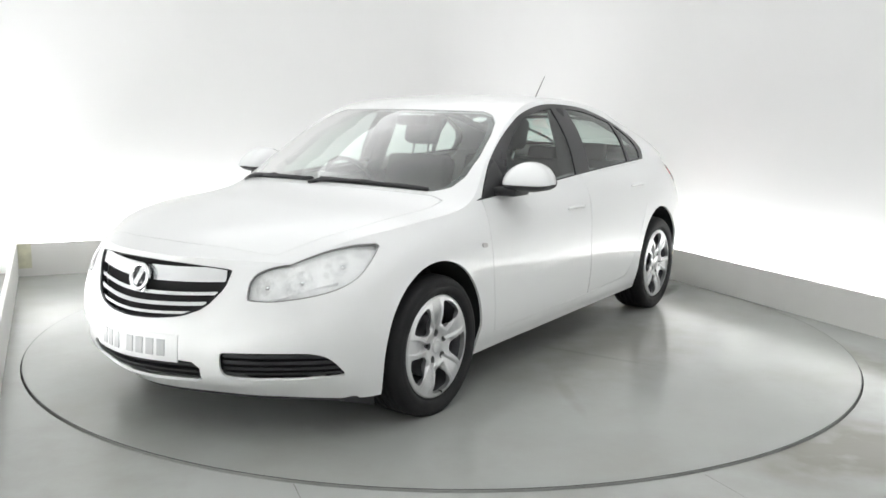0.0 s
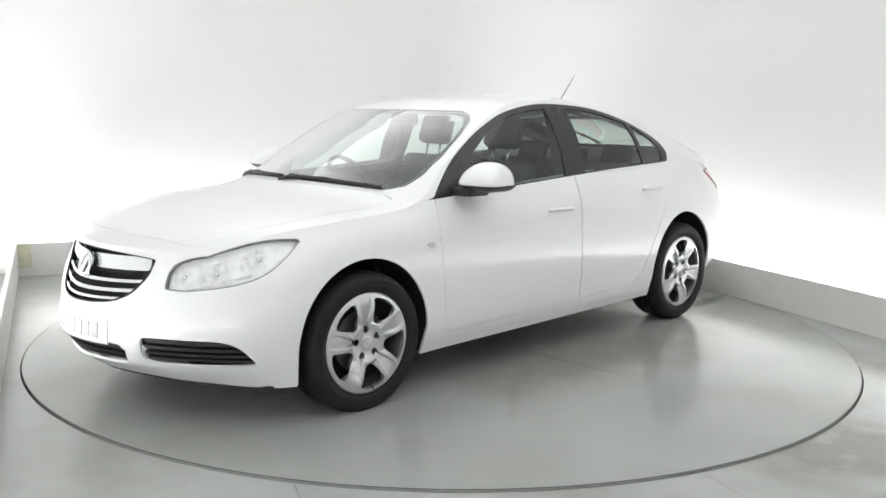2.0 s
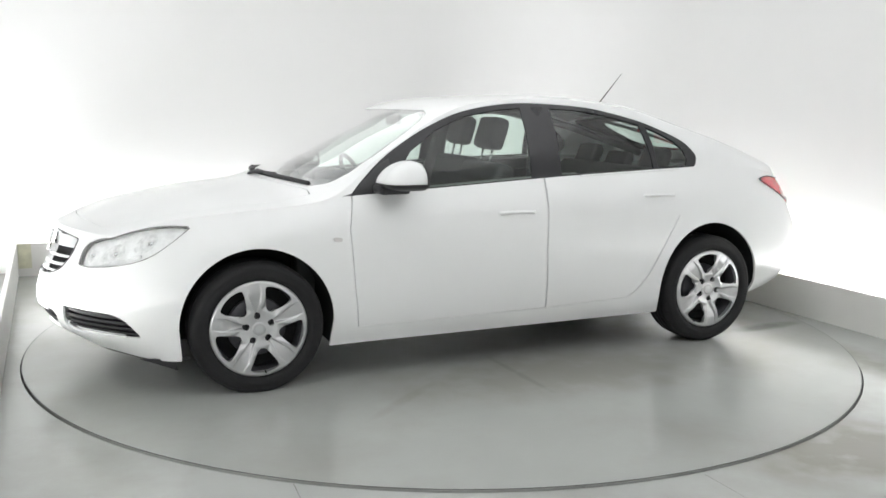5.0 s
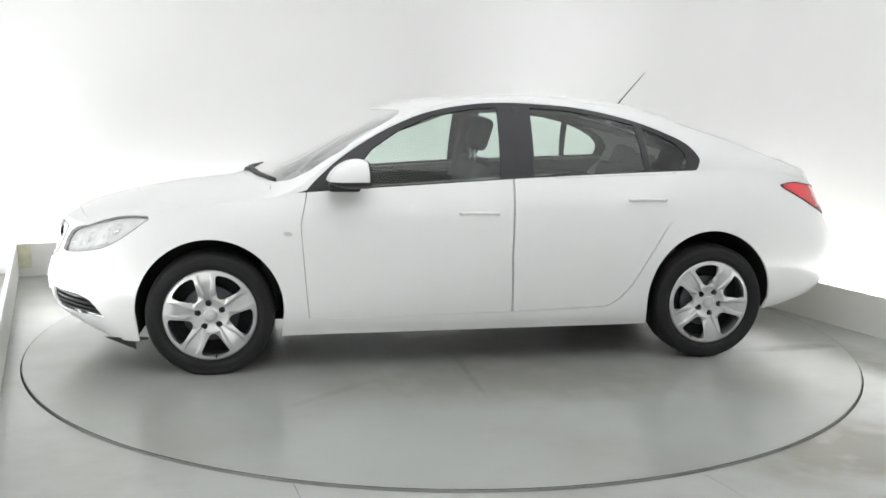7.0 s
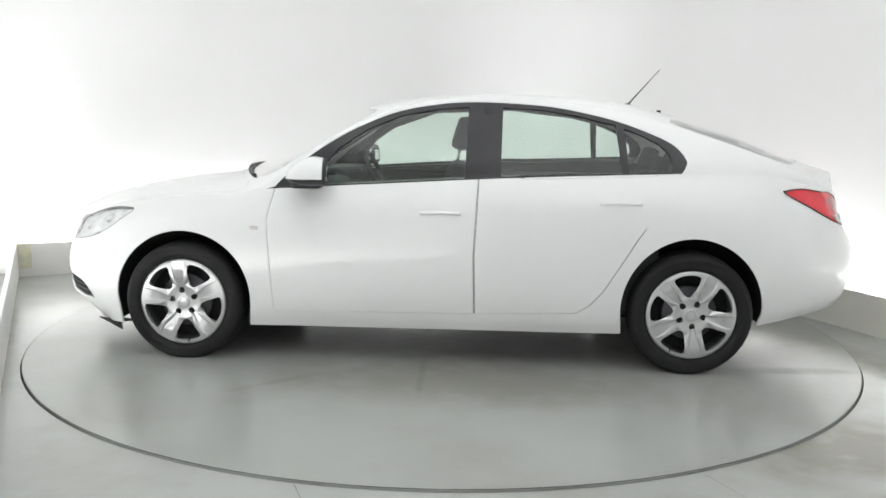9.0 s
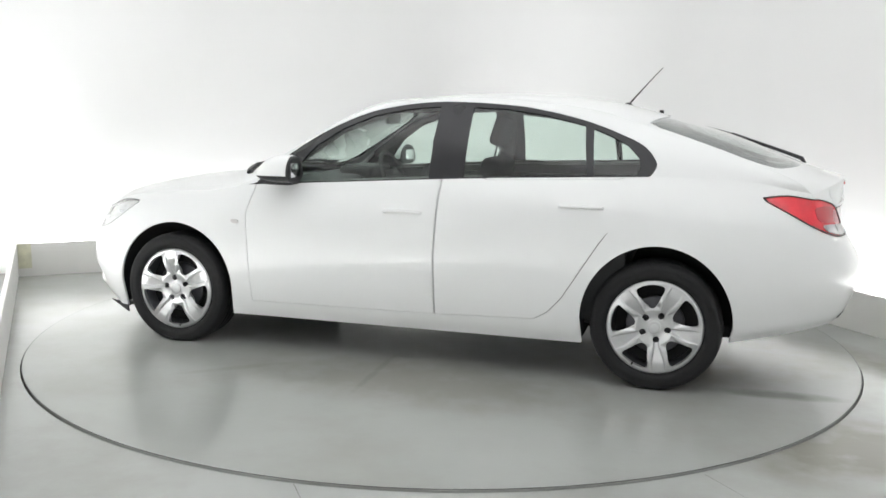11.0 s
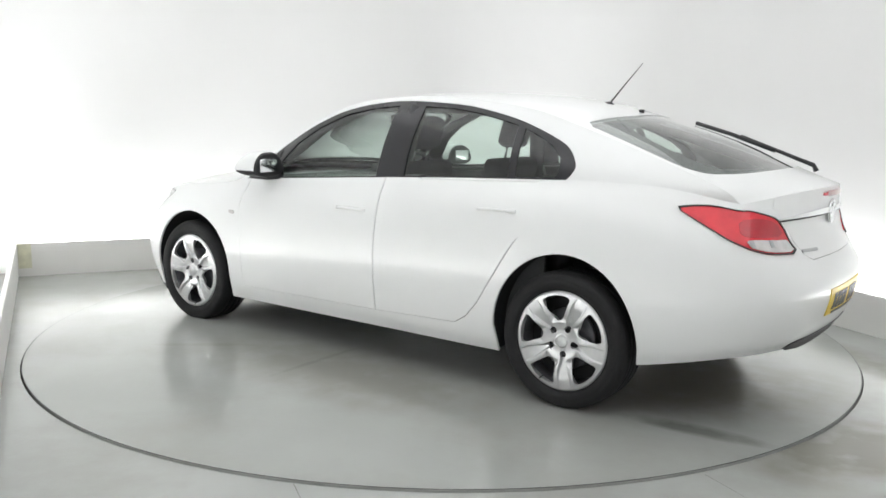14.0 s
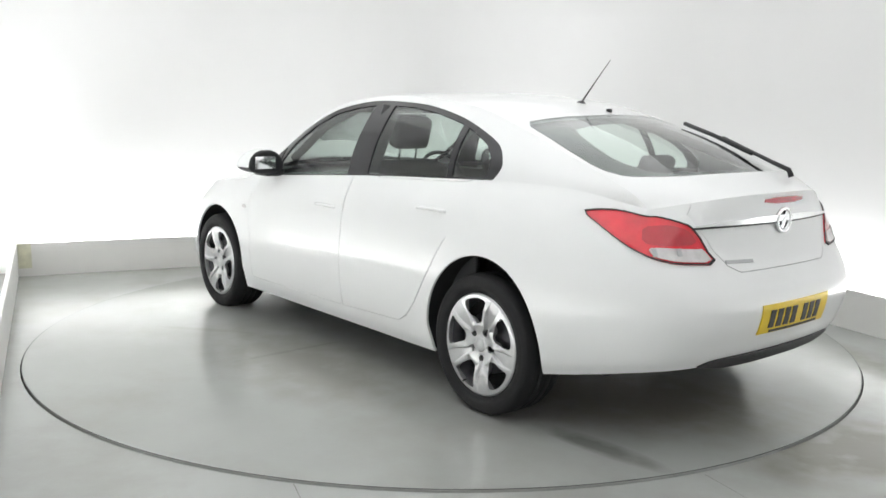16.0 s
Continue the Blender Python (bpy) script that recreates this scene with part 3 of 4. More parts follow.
for o in (fd_o, rd_o):
    twin(backing("door_seal", lower, o, -0.012, SEAL, grow=1.02))
backing("gate_seal", lower, [(a, min(b, 0.95)) for a, b in gate_o if b < 0.99], -0.014, SEAL, grow=1.0)
backing("bonnet_seal", top, [(min(a, 2.95), b * 0.99) for a, b in bonnet_o if a < 3.1], -0.02, SEALGREY, grow=1.0, size=(0.38, 0.72))


def well(x, z, rz, foot0, foot1):
    bm = bmesh.new()
    line = arch_line(x, z, 0.376, rz, foot0, foot1)
    skin = [lower(*inverse(lower, c, (0, 2), 3.2, 12.6, 0.0, 1.0, 140, 30))[1] + 0.009 for c in line]
    arcs = [[bm.verts.new((a, y, b)) for (a, b), y in zip(line, ys)] for ys in (skin, [-0.55] * len(line))]
    for i in range(len(line) - 1):
        bm.faces.new((arcs[0][i], arcs[0][i + 1], arcs[1][i + 1], arcs[1][i]))
    bm.faces.new(arcs[1])
    return bm


for x, z, rz, f0, f1 in ((-1.365, .325, .378, .195, .195), (1.363, .335, .392, .27, .21)):
    twin(part("wheel_well", well(x, z, rz, f0, f1), CAVITY, car))

# floor pan, air dam, valance
part("floor_pan", bevelled((-1.9, -0.53, 0.20), (1.8, 0.53, 0.30), 0.02), CAVITY, car)
part("sill_pan", bevelled((-0.96, -0.85, 0.19), (0.96, 0.85, 0.25), 0.02), CAVITY, car)
part("nose_pan", bevelled((-1.94, -0.46, 0.19), (-1.76, 0.46, 0.22), 0.01), CAVITY, car)


def dam(s, v):
    p = lower(s, 0.0)
    return np.array((p[0] + 0.035, p[1] * 0.965, p[2] + 0.012 - 0.036 * v * (1 if abs(s) < 3.4 else max(0.3, 4.3 - abs(s)))))


patch("air_dam", dam, dense([(-4.0, 0), (4.0, 0), (4.0, 1), (-4.0, 1)], 0.1), BLACK, car, size=(0.3, 0.07), step=0.04, rim=0.01, label="black plastic air dam")
patch("rear_valance", lower, loop([(12.86, .0), (13.08, .12), (13.4, .125), (14.0, .125), (14.6, .125), (14.92, .12), (15.14, .0), (14.6, -.08), (13.4, -.08)]), BLACK, car, lift=0.006, rim=0.02, label="black plastic rear valance")

def deflector():
    bm = bmesh.new()
    tri = [(-1.905, -.775, .176), (-1.748, -.838, .180), (-1.742, -.836, .122)]
    rows = [[bm.verts.new((x, y + d, z)) for x, y, z in tri] for d in (0, .012)]
    bm.faces.new(rows[0])
    bm.faces.new(rows[1][::-1])
    for i in range(3):
        bm.faces.new((rows[0][i], rows[1][i], rows[1][(i + 1) % 3], rows[0][(i + 1) % 3]))
    bmesh.ops.recalc_face_normals(bm, faces=bm.faces[:])
    return bm


twin(part("air_deflector", deflector(), BLACK, car, "black flap ahead of the wheel", False))

# grille: dark mesh, chrome surround, bars
backing("grille_mesh", lower, gr_o, -0.035)
twin(backing("lamp_void", lower, head_o, -0.10, grow=1.05))
patch("grille_surround", lower, gr_o, GLOSSBLACK, car, holes=[inner(gr_o, (0, .73), (0.965, 0.955))], step=0.03, lift=0.002, rim=0.03, label="thin black grille surround")


def grille_bar(v0, v1, s1):
    e = np.linspace(-s1, s1, 30)
    o = [(s, v0 + 0.042 * s * s) for s in e] + [(s, v1 + 0.042 * s * s) for s in e[::-1]]
    return patch("grille_bar", lower, o, CHROME, car, step=0.03, lift=-0.004, rim=0.03, label="bright silver grille bar")


grille_bar(.765, .884, 1.0)
grille_bar(.676, .697, .905)
grille_bar(.617, .638, .80)
grille_bar(.571, .586, .66)
emb = part("emblem", lathe([(0.044, -0.006), (0.047, -0.016), (0.058, -0.016), (0.062, 0.0), (0.044, 0.0)], 40), CHROME, car, "round chrome emblem with a plain raised shape")
emb.matrix_local = Matrix.Translation((-2.262, -0.005, 0.655)) @ pose(0, 0, 0, 0, 14, 0) @ pose(0, 0, 0, 0, 0, -90)
part("emblem_ground", lathe([(0.0, -0.008), (0.045, -0.007), (0.046, 0.0)], 32), GLOSSBLACK, emb)
bar = part("emblem_bar", bevelled((-0.013, -0.004, -0.040), (0.013, 0.004, 0.040), 0.003), CHROME, emb)
bar.matrix_local = pose(0, -0.010, 0, 0, 28, 0)

# lower intake and fog recesses
for nm, o, bars in (("lower_intake", in_o, 3), ("fog_recess", fog_o, 4)):
    b = backing(nm, lower, o, -0.045, BLACK)
    if nm == "fog_recess":
        twin(b)
    lo, hi = min(p[1] for p in o), max(p[1] for p in o)
    for i in range(bars):
        v = lo + (hi - lo) * (i + 0.75) / (bars + 0.5)
        m = [p[0] for p in o if abs(p[1] - v) < 0.03]
        a0, a1 = min(m) + 0.03, max(m) - 0.05
        w = 0.010
        e = np.linspace(a0, a1, 16)
        q = patch("intake_slat", lower, [(s, v - w) for s in e] + [(s, v + w) for s in e[::-1]], BLACK, car, step=0.05, lift=-0.016, rim=0.02)
        if nm == "fog_recess":
            twin(q)

# lamps
def headlamp():
    hl = patch("headlamp", lower, head_o, LENS, car, step=0.04, lift=0.001, rim=0, label="clear headlamp lens over silver reflectors")
    hs = patch("headlamp_housing", lower, head_o, LAMPSILVER, hl, step=0.04, lift=-0.022, rim=0)
    bd = patch("headlamp_seal", lower, head_o, SEAL, hl, holes=[inner(head_o, None, (0.982, 0.955))], step=0.03, lift=0.0015, rim=0.012)
    obs = [hl, hs, bd]
    # low reflector dishes with facets, each with a small bulb
    for s0, v0, rs, rv in ((1.66, .81, .20, .085), (2.26, .842, .36, .095), (3.06, .888, .38, .066)):
        cup = patch("reflector_cup", lower, [(s0 + .8 * (rs * math.cos(a) + .25 * rv * math.sin(a)), v0 + .8 * (.05 * rs * math.cos(a) + rv * math.sin(a))) for a in np.linspace(0, 2 * math.pi, 25)[:-1]], LAMPCUP, hl, step=0.02, lift=-0.019, rim=0.0)
        p = Vector(lower(s0 + .05, v0 - .02))
        bulb = part("bulb", lathe([(0.0, -0.012), (0.008, -0.010), (0.010, 0.0), (0.010, 0.02)], 16), CHROME, hl)
        bulb.matrix_local = Matrix.Translation(p + Vector((0.022, 0.010, 0))) @ pose(0, 0, 0, 0, 0, -62)
        obs += [cup, bulb]
    br = part("lamp_bezel", bevelled((-0.15, -0.012, -0.008), (0.15, 0.012, 0.008), 0.004, 2, Matrix.Translation((-1.99, -.66, .625)) @ pose(0, 0, 0, 0, -14, -38)), LAMPSILVER, hl)
    obs.append(br)
    return hl, obs


def mirror_copy(root, obs):
    """The mirrored lamp, mirror or wheel on the car's other side, with its parts."""
    fl = Matrix.Diagonal((1, -1, 1, 1))
    made = {}
    for o in obs:
        me = o.data.copy()
        me.transform(fl @ o.matrix_local if o is not root else fl)
        me.flip_normals()
        n = new(o.name.split(".")[0], me)
        n.parent = made.get(o.parent, root.parent)
        if "label" in o:
            tagged(n, o["label"])
        made[o] = n
    return made[root]


mirror_copy(*headlamp())


def tail_lamp():
    tl = patch("tail_lamp", lower, tail_o, REDLENS, car, step=0.04, lift=0.004, rim=0.02, label="red tail lamp with a clear lower strip")
    pr = [patch("reversing_lens", lower, loop([(12.15, .775), (12.35, .778), (12.90, .765), (12.99, .765), (13.13, .70), (12.62, .712), (12.26, .737)]), CLEARLENS, tl, step=0.04, lift=0.009, rim=0.006),
          patch("brake_lens", lower, loop([(12.0, .885), (12.3, .885), (12.66, .852), (12.92, .785), (12.4, .785), (12.06, .80)]), DARKRED, tl, step=0.04, lift=0.0052, rim=0.002),
          patch("lamp_seal", lower, tail_o, BLACK, tl, holes=[inner(tail_o, (12.2, .83), (0.968, 0.945))], step=0.04, lift=0.0075, rim=0.02)]
    for i in range(2):
        a = 12.25 + 0.38 * i
        pr.append(patch("lens_rib", lower, [(a, .735), (a + .07, .735), (a + .02, .772), (a - .05, .772)], GREYINK, tl, step=0.04, lift=0.012, rim=0.004))
    return tl, [tl] + pr


mirror_copy(*tail_lamp())
# thin black sheet standing in for the shadow line below the bright strip
backing("strip_shadow_line", lower, dense([(12.70, .849), (15.30, .849), (15.30, .858), (12.70, .858)], 0.05), 0.006, BLACK)
patch("tailgate_strip", lower, dense([(12.72, .858), (15.28, .858), (15.28, .866), (14.4, .886), (13.6, .886), (12.72, .866)], 0.05), CHROME, car, lift=0.012, rim=0.012, label="bright trim strip across the tailgate")
emb2 = part("emblem", lathe([(0.040, -0.004), (0.044, -0.012), (0.055, -0.012), (0.058, 0.0), (0.040, 0.0)], 40), CHROME, car, "round chrome emblem with a plain raised shape")
emb2.matrix_local = Matrix.Translation((2.276, 0.0, 0.925)) @ pose(0, 0, 0, 0, 0, 90)
bar2 = part("emblem_bar", bevelled((-0.011, -0.004, -0.04), (0.011, 0.004, 0.04), 0.003), CHROME, emb2)
bar2.matrix_local = pose(0, -0.008, 0, 0, 28, 0)
part("emblem_ground", lathe([(0.0, -0.005), (0.041, -0.004), (0.042, 0.0)], 32), GLOSSBLACK, emb2)
patch("badge_bar", lower, dense([(13.27, .690), (13.58, .683), (13.58, .698), (13.27, .705)], 0.05), GREYINK, car, lift=0.004, rim=0.004, label="small grey model badge")
patch("third_brake_lamp", lower, on_rear(rounded([(-.15, 1.000), (.15, 1.000), (.14, 1.026), (-.14, 1.026)], 1)), DARKRED, car, step=0.02, lift=0.006, rim=0.008, label="narrow dark red high brake lamp")


# number plates with plain bars
def plate(name, front, z0, z1, mat, ink, lift):
    on = on_front if front else on_rear
    p = patch(name, lower, on([(-.26, z0), (.26, z0), (.26, z1), (-.26, z1)]), mat, car, lift=lift, rim=0.006, label=("white" if front else "yellow") + " number plate with plain bars")
    h = z1 - z0
    x = -0.205
    for i in range(7):
        if i == 4:
            x += 0.035
        patch("plate_bar", lower, on([(x, z0 + h * .2), (x + .036, z0 + h * .2), (x + .036, z1 - h * .2), (x, z1 - h * .2)], 0.04), ink, p, step=0.05, lift=lift + 0.003, rim=0.003)
        x += 0.053
    if not front:
        patch("plate_strip", lower, on([(-.19, z0 + .004), (.19, z0 + .004), (.19, z0 + .014), (-.19, z0 + .014)], 0.04), ink, p, step=0.05, lift=lift + 0.003, rim=0.003)
    return p


plate("front_plate", True, .335, .446, WHITEPLATE, GREYINK, 0.004)
plate("rear_plate", False, .475, .60, YELLOW, PLATEINK, 0.004)


# wheels
def wheel(name, x, z, y, turn):
    w = new(name)
    w.parent = car
    w.matrix_local = pose(x, y, z)
    T, R = 0.326, 0.237
    low = DECK - z                                      # the loaded tyre lies flat on the disc

    def settle(bm):
        for v in bm.verts:
            if v.co.z < low + 0.03:
                f = min(1.0, (low + 0.03 - v.co.z) / 0.04)
                v.co.y += (-0.006 if v.co.y < 0.09 else 0.006) * f
                v.co.z = max(v.co.z, low)
        return bm

    part("tyre", settle(lathe([(.232, -.004), (.241, -.011), (.246, -.010), (.248, -.015), (.262, -.021), (.280, -.024), (.283, -.0225), (.286, -.0235), (.300, -.021), (.303, -.0185), (.306, -.018), (.314, -.009), (.319, .002), (.324, .014), (T, .04), (T, .058), (.318, .060), (.318, .066), (T, .068), (T, .098),
                               (.318, .1), (.318, .106), (T, .108), (T, .138), (.318, .14), (.318, .146), (T, .148), (.323, .18), (.314, .20), (.285, .212), (.245, .208), (.228, .20)], 72)), RUBBER, w)
    tread = bmesh.new()
    for i in range(72):
        a = 2 * math.pi * i / 72
        for y0, y1 in ((.022, .038), (.152, .168)):
            box(tread, (-.0045, y0, T - .008), (.0045, y1, T - .0006), Matrix.Rotation(a, 4, "Y"))
    tagged(part("tread", settle(tread), RUBBER, w, "", False), kind="stuff")
    part("rim", lathe([(.234, -.004), (.232, .002), (.215, .012), (.205, .12), (.222, .19)], 48), STEEL, w)
    part("brake_disc", lathe([(.0, .05), (.14, .05), (.145, .055), (.145, .07), (.0, .07)], 36), STEEL, w)
    part("back_plate", lathe([(.0, .075), (.205, .075)], 36), CAVITY, w)

    def ease(t):
        t = min(max(t, 0.0), 1.0)
        return t * t * (3 - 2 * t)

    def relief(a, b):
        r, t = math.hypot(a, b), math.degrees(math.atan2(b, a))
        d = abs((t - turn + 36) % 72 - 36)              # degrees from the middle of a spoke
        off = r * math.radians(d)
        y = -0.004 - 0.019 * ease((r - 0.045) / 0.10) * (1 - 0.45 * ease((r - 0.17) / 0.066))     # spokes bow out between hub and edge
        if r > 0.04:
            valley = 0.007 + 0.021 * ease((r - 0.07) / 0.12)                       # broad channel, opening outwards
            deep = (0.017 - 0.010 * ease((r - 0.09) / 0.12)) * ease((r - 0.045) / 0.02) * ease((0.250 - r) / 0.10)
            y += deep * (1 - ease((off - valley) / 0.0055))
            flank = r * math.radians(36) * 0.5 + 0.004 - 0.012 * ease((0.13 - r) / 0.05)
            y += 0.011 * ease((off - flank + 0.010) / 0.016) * ease((r - 0.085) / 0.03) * ease((0.214 - r) / 0.014)
        if r < 0.034:
            y -= 0.004 * ease((0.034 - r) / 0.006)
        if r > 0.226:
            y += 0.008 * ((r - 0.226) / 0.011) ** 2
        return np.array((a, y, b))

    circle = [(R * math.cos(t), R * math.sin(t)) for t in np.linspace(0, 2 * math.pi, 81)[:-1]]
    holes = []
    for k in range(5):
        c = turn + 36 + 72 * k
        pol = [(.098, -6), (.116, -13), (.150, -17), (.190, -20.5), (.210, -20), (.216, -10), (.217, 0), (.216, 10), (.210, 20), (.190, 20.5), (.150, 17), (.116, 13), (.098, 6)]
        holes.append(dense(rounded([(r * math.cos(math.radians(c + d)), r * math.sin(math.radians(c + d))) for r, d in pol], 1), 0.012))
        c = math.radians(turn + 72 * k)
        holes.append([(.064 * math.cos(c) + .0165 * math.cos(t), .064 * math.sin(c) + .0165 * math.sin(t)) for t in np.linspace(0, 2 * math.pi, 13)[:-1]])
    patch("wheel_cover", relief, circle, CAPSILVER, w, holes=holes, size=(1, 1), step=0.0054, rim=0.022, label="silver five-spoke plastic wheel cover")
    for i in range(5):
        c = math.radians(turn + 72 * i)
        nut = part("wheel_nut", lathe([(0, .006), (.008, .006), (.009, .02)], 6), STEEL, w)
        nut.matrix_local = pose(.064 * math.cos(c), .006, .064 * math.sin(c))
    part("centre_badge", lathe([(0, -.0085), (.018, -.0082), (.024, -.0072), (.026, -.004)], 24), SATIN, w)
    c = math.radians(turn + 180)
    valve = part("valve", lathe([(0, -.006), (.005, -.006), (.006, .02)], 8), RUBBER, w)
    valve.matrix_local = pose(.218 * math.cos(c), -.013, .218 * math.sin(c))
    return w


WF, WR = wheel("wheel", -1.365, .305, -.888, 97), wheel("wheel", 1.365, .315, -.888, 62.5)
for w, x, z in ((WF, -1.365, .305), (WR, 1.365, .315)):
    copy_thing(w, pose(x, .888, z, 0, 0, 180))


# handles, side repeaters, door mirrors
def handle(x0, x1, z):
    pts = []
    for t in np.linspace(0, 1, 12):
        x = x0 + (x1 - x0) * t
        s, v = inverse(lower, (x, z + .004 * math.sin(math.pi * t)), (0, 2), 3.2, 12.6, 0.0, 1.0, 140, 30)
        p = lower(s, v)
        pts.append((p[0], p[1] - .010 * math.sin(math.pi * t) ** 0.4 + .004, p[2]))
    return tube(pts, .0095, 10)


for x0, x1, z in ((-.075, .14, .822), (.865, 1.085, .892)):
    twin(part("door_handle", handle(x0, x1, z), PAINT, car))
    o = rounded([(x0 + .03, z - .03), (x1 - .03, z - .03), (x1 - .03, z + .012), (x0 + .03, z + .012)], 2)
    twin(patch("handle_recess", lower, on_side(o), PAINT, car, step=0.03, lift=0.0012, rim=0))
o = rounded([(-.995, .735), (-.945, .730), (-.95, .708), (-.99, .712)], 2)
twin(patch("side_repeater", lower, on_side(o, 0.01), CLEARLENS, car, step=0.02, lift=0.006, rim=0.006, label="small clear side repeater lamp"))


def mirror_shell(lo, hi, grow, behind=None):
    bm = bmesh.new()
    bmesh.ops.create_uvsphere(bm, u_segments=32, v_segments=20, radius=1.0)
    for v in bm.verts:
        x, y, z = v.co
        z2 = z if z > 0 else z * 0.42
        k = 1 + .22 * (2 * abs(x * y) / max(x * x + y * y, 1e-6)) ** 1.5      # squarer in plan than an ellipse
        v.co = Vector((min(x * k * .140 * (1 - .2 * max(z, 0)), .06), y * k * .115, z2 * .108)) * grow
    geom = bm.verts[:] + bm.edges[:] + bm.faces[:]
    bmesh.ops.bisect_plane(bm, geom=geom, plane_co=(0, 0, lo), plane_no=(0, 0, -1), clear_outer=True)
    geom = bm.verts[:] + bm.edges[:] + bm.faces[:]
    bmesh.ops.bisect_plane(bm, geom=geom, plane_co=(0, 0, hi), plane_no=(0, 0, 1), clear_outer=True)
    if behind is not None:
        geom = bm.verts[:] + bm.edges[:] + bm.faces[:]
        bmesh.ops.bisect_plane(bm, geom=geom, plane_co=(behind, 0, 0), plane_no=(-1, 0, 0), clear_outer=True)
    return bm


def door_mirror():
    at = Matrix.Translation((-.625, -.945, 1.003)) @ pose(0, 0, 0, 0, 0, 6)
    hs = part("door_mirror", mirror_shell(-.003, .2, 1.0), PAINT, car, "white door mirror with a black lower shell")
    hs.data.transform(at)
    lo = part("mirror_foot", mirror_shell(-.2, -.001, 0.97), BLACK, hs)
    lo.data.transform(at)
    st = part("mirror_arm", bevelled((-.76, -.93, .940), (-.60, -.79, .985), .016, 2), BLACK, hs)
    bk = part("mirror_back", mirror_shell(-.2, .2, 1.012, .048), BLACK, hs)
    bk.data.transform(at)
    gl = part("mirror_glass", bevelled((-.040, -.072, -.012), (-.038, .072, .062), .001, 1, Matrix.Translation((-.520, -.945, 1.003)) @ pose(0, 0, 0, 0, 0, 6)), CHROME, hs)
    sail = patch("mirror_sail", upper, on_cabin([(-.875, .93), (-.82, .985), (-.72, 1.075), (-.655, 1.11), (-.645, .955)]), BLACK, hs, size=(0.45, 0.38), lift=0.002, rim=0.004)
    return hs, [hs, lo, st, bk, gl, sail]


mirror_copy(*door_mirror())

# cowl and wipers
patch("cowl", top, dense([(3.14, -.86), (3.14, 0), (3.14, .86), (3.25, .88), (3.25, 0), (3.25, -.88)], 0.08), BLACK, car, size=(0.38, 0.72), step=0.04, lift=-0.004, rim=0.01, label="black plastic cowl below the windscreen")


def on_top(u, q, h):
    p = top(u, q)
    return (p[0], p[1], p[2] + h)


for q0, q1 in ((-.76, -.04), (.02, .80)):
    part("wiper_blade", tube([on_top(3.235 + .04 * t, q0 + (q1 - q0) * t, .009) for t in np.linspace(0, 1, 14)], .011, 8), BLACK, car)
    part("wiper_arm", tube([on_top(3.16, q1 + .06, .0), on_top(3.19, q1 - .02, .014), on_top(3.262, (q0 + q1) / 2, .017)], .013, 8, .007), BLACK, car)
part("rear_wiper_arm", tube([(2.115, .335, 1.085), (2.10, .335, 1.115), (2.0, .34, 1.150), (1.70, .40, 1.250)], .014, 8, .008), BLACK, car)
part("rear_wiper_blade", tube([(1.42, .47, 1.312), (1.64, .41, 1.258), (1.90, .345, 1.180)], .011, 8), BLACK, car)
part("aerial", tube([(1.11, 0, 1.412), (1.155, 0, 1.466), (1.21, 0, 1.53), (1.29, 0, 1.622)], .0052, 8, .0018), BLACK, car)
part("aerial_base", lathe([(.032, 1.388), (.030, 1.404), (.018, 1.418), (.0, 1.424)], 20, "z"), BLACK, car).matrix_local = pose(1.105, 0, 0)
part("washer_nozzle", bevelled((1.285, -.010, 1.362), (1.310, .010, 1.382), .004), BLACK, car)


# cabin
def cushion(lo, hi, w, m=None, seg=4):
    return bevelled(lo, hi, w, seg, m)


part("cabin_floor", bevelled((-1.0, -.70, .26), (1.7, .70, .30), .01), DASH, car)
part("dashboard", bevelled((-1.02, -.66, .62), (-.62, .66, .93), .07, 4), DASH, car)
part("firewall", bevelled((-1.12, -.66, .26), (-1.02, .66, .86), .02), DASH, car)
part("instrument_hood", bevelled((-.80, .18, .90), (-.56, .56, .985), .04, 3), DASH, car)
part("centre_console", bevelled((-.75, -.13, .30), (.35, .13, .60), .04, 3), DASH, car)
for y in (-.79, .79):
    part("door_card", bevelled((-.85, min(y, y * .96), .30), (1.2, max(y, y * .96), .94), .01), DASH, car)
    part("cant_rail", tube([(-.72, math.copysign(.66, y), 1.04), (-.42, math.copysign(.61, y), 1.25), (-.1, math.copysign(.575, y), 1.365), (.4, math.copysign(.565, y), 1.39), (.9, math.copysign(.56, y), 1.335), (1.3, math.copysign(.56, y), 1.24), (1.9, math.copysign(.58, y), 1.06)], .026, 8), DASH, car)
    part("door_pillar", tube([(.20, math.copysign(.76, y), .9), (.25, math.copysign(.69, y), 1.15), (.27, math.copysign(.61, y), 1.37)], .05, 8), DASH, car)
patch("headliner", top, dense([(5.75, -.92), (5.75, .92), (9.9, .92), (9.9, -.92)], 0.08), LINER, car, size=(0.38, 0.72), step=0.1, lift=-0.03, rim=0)
patch("bonnet_liner", top, dense([(0.6, -.8), (0.6, .8), (2.6, .8), (2.6, -.8)], 0.1), CAVITY, car, size=(0.38, 0.72), step=0.12, lift=-0.05, rim=0)
part("radiator", bevelled((-2.04, -.42, .24), (-1.98, .42, .70), .01), CAVITY, car)


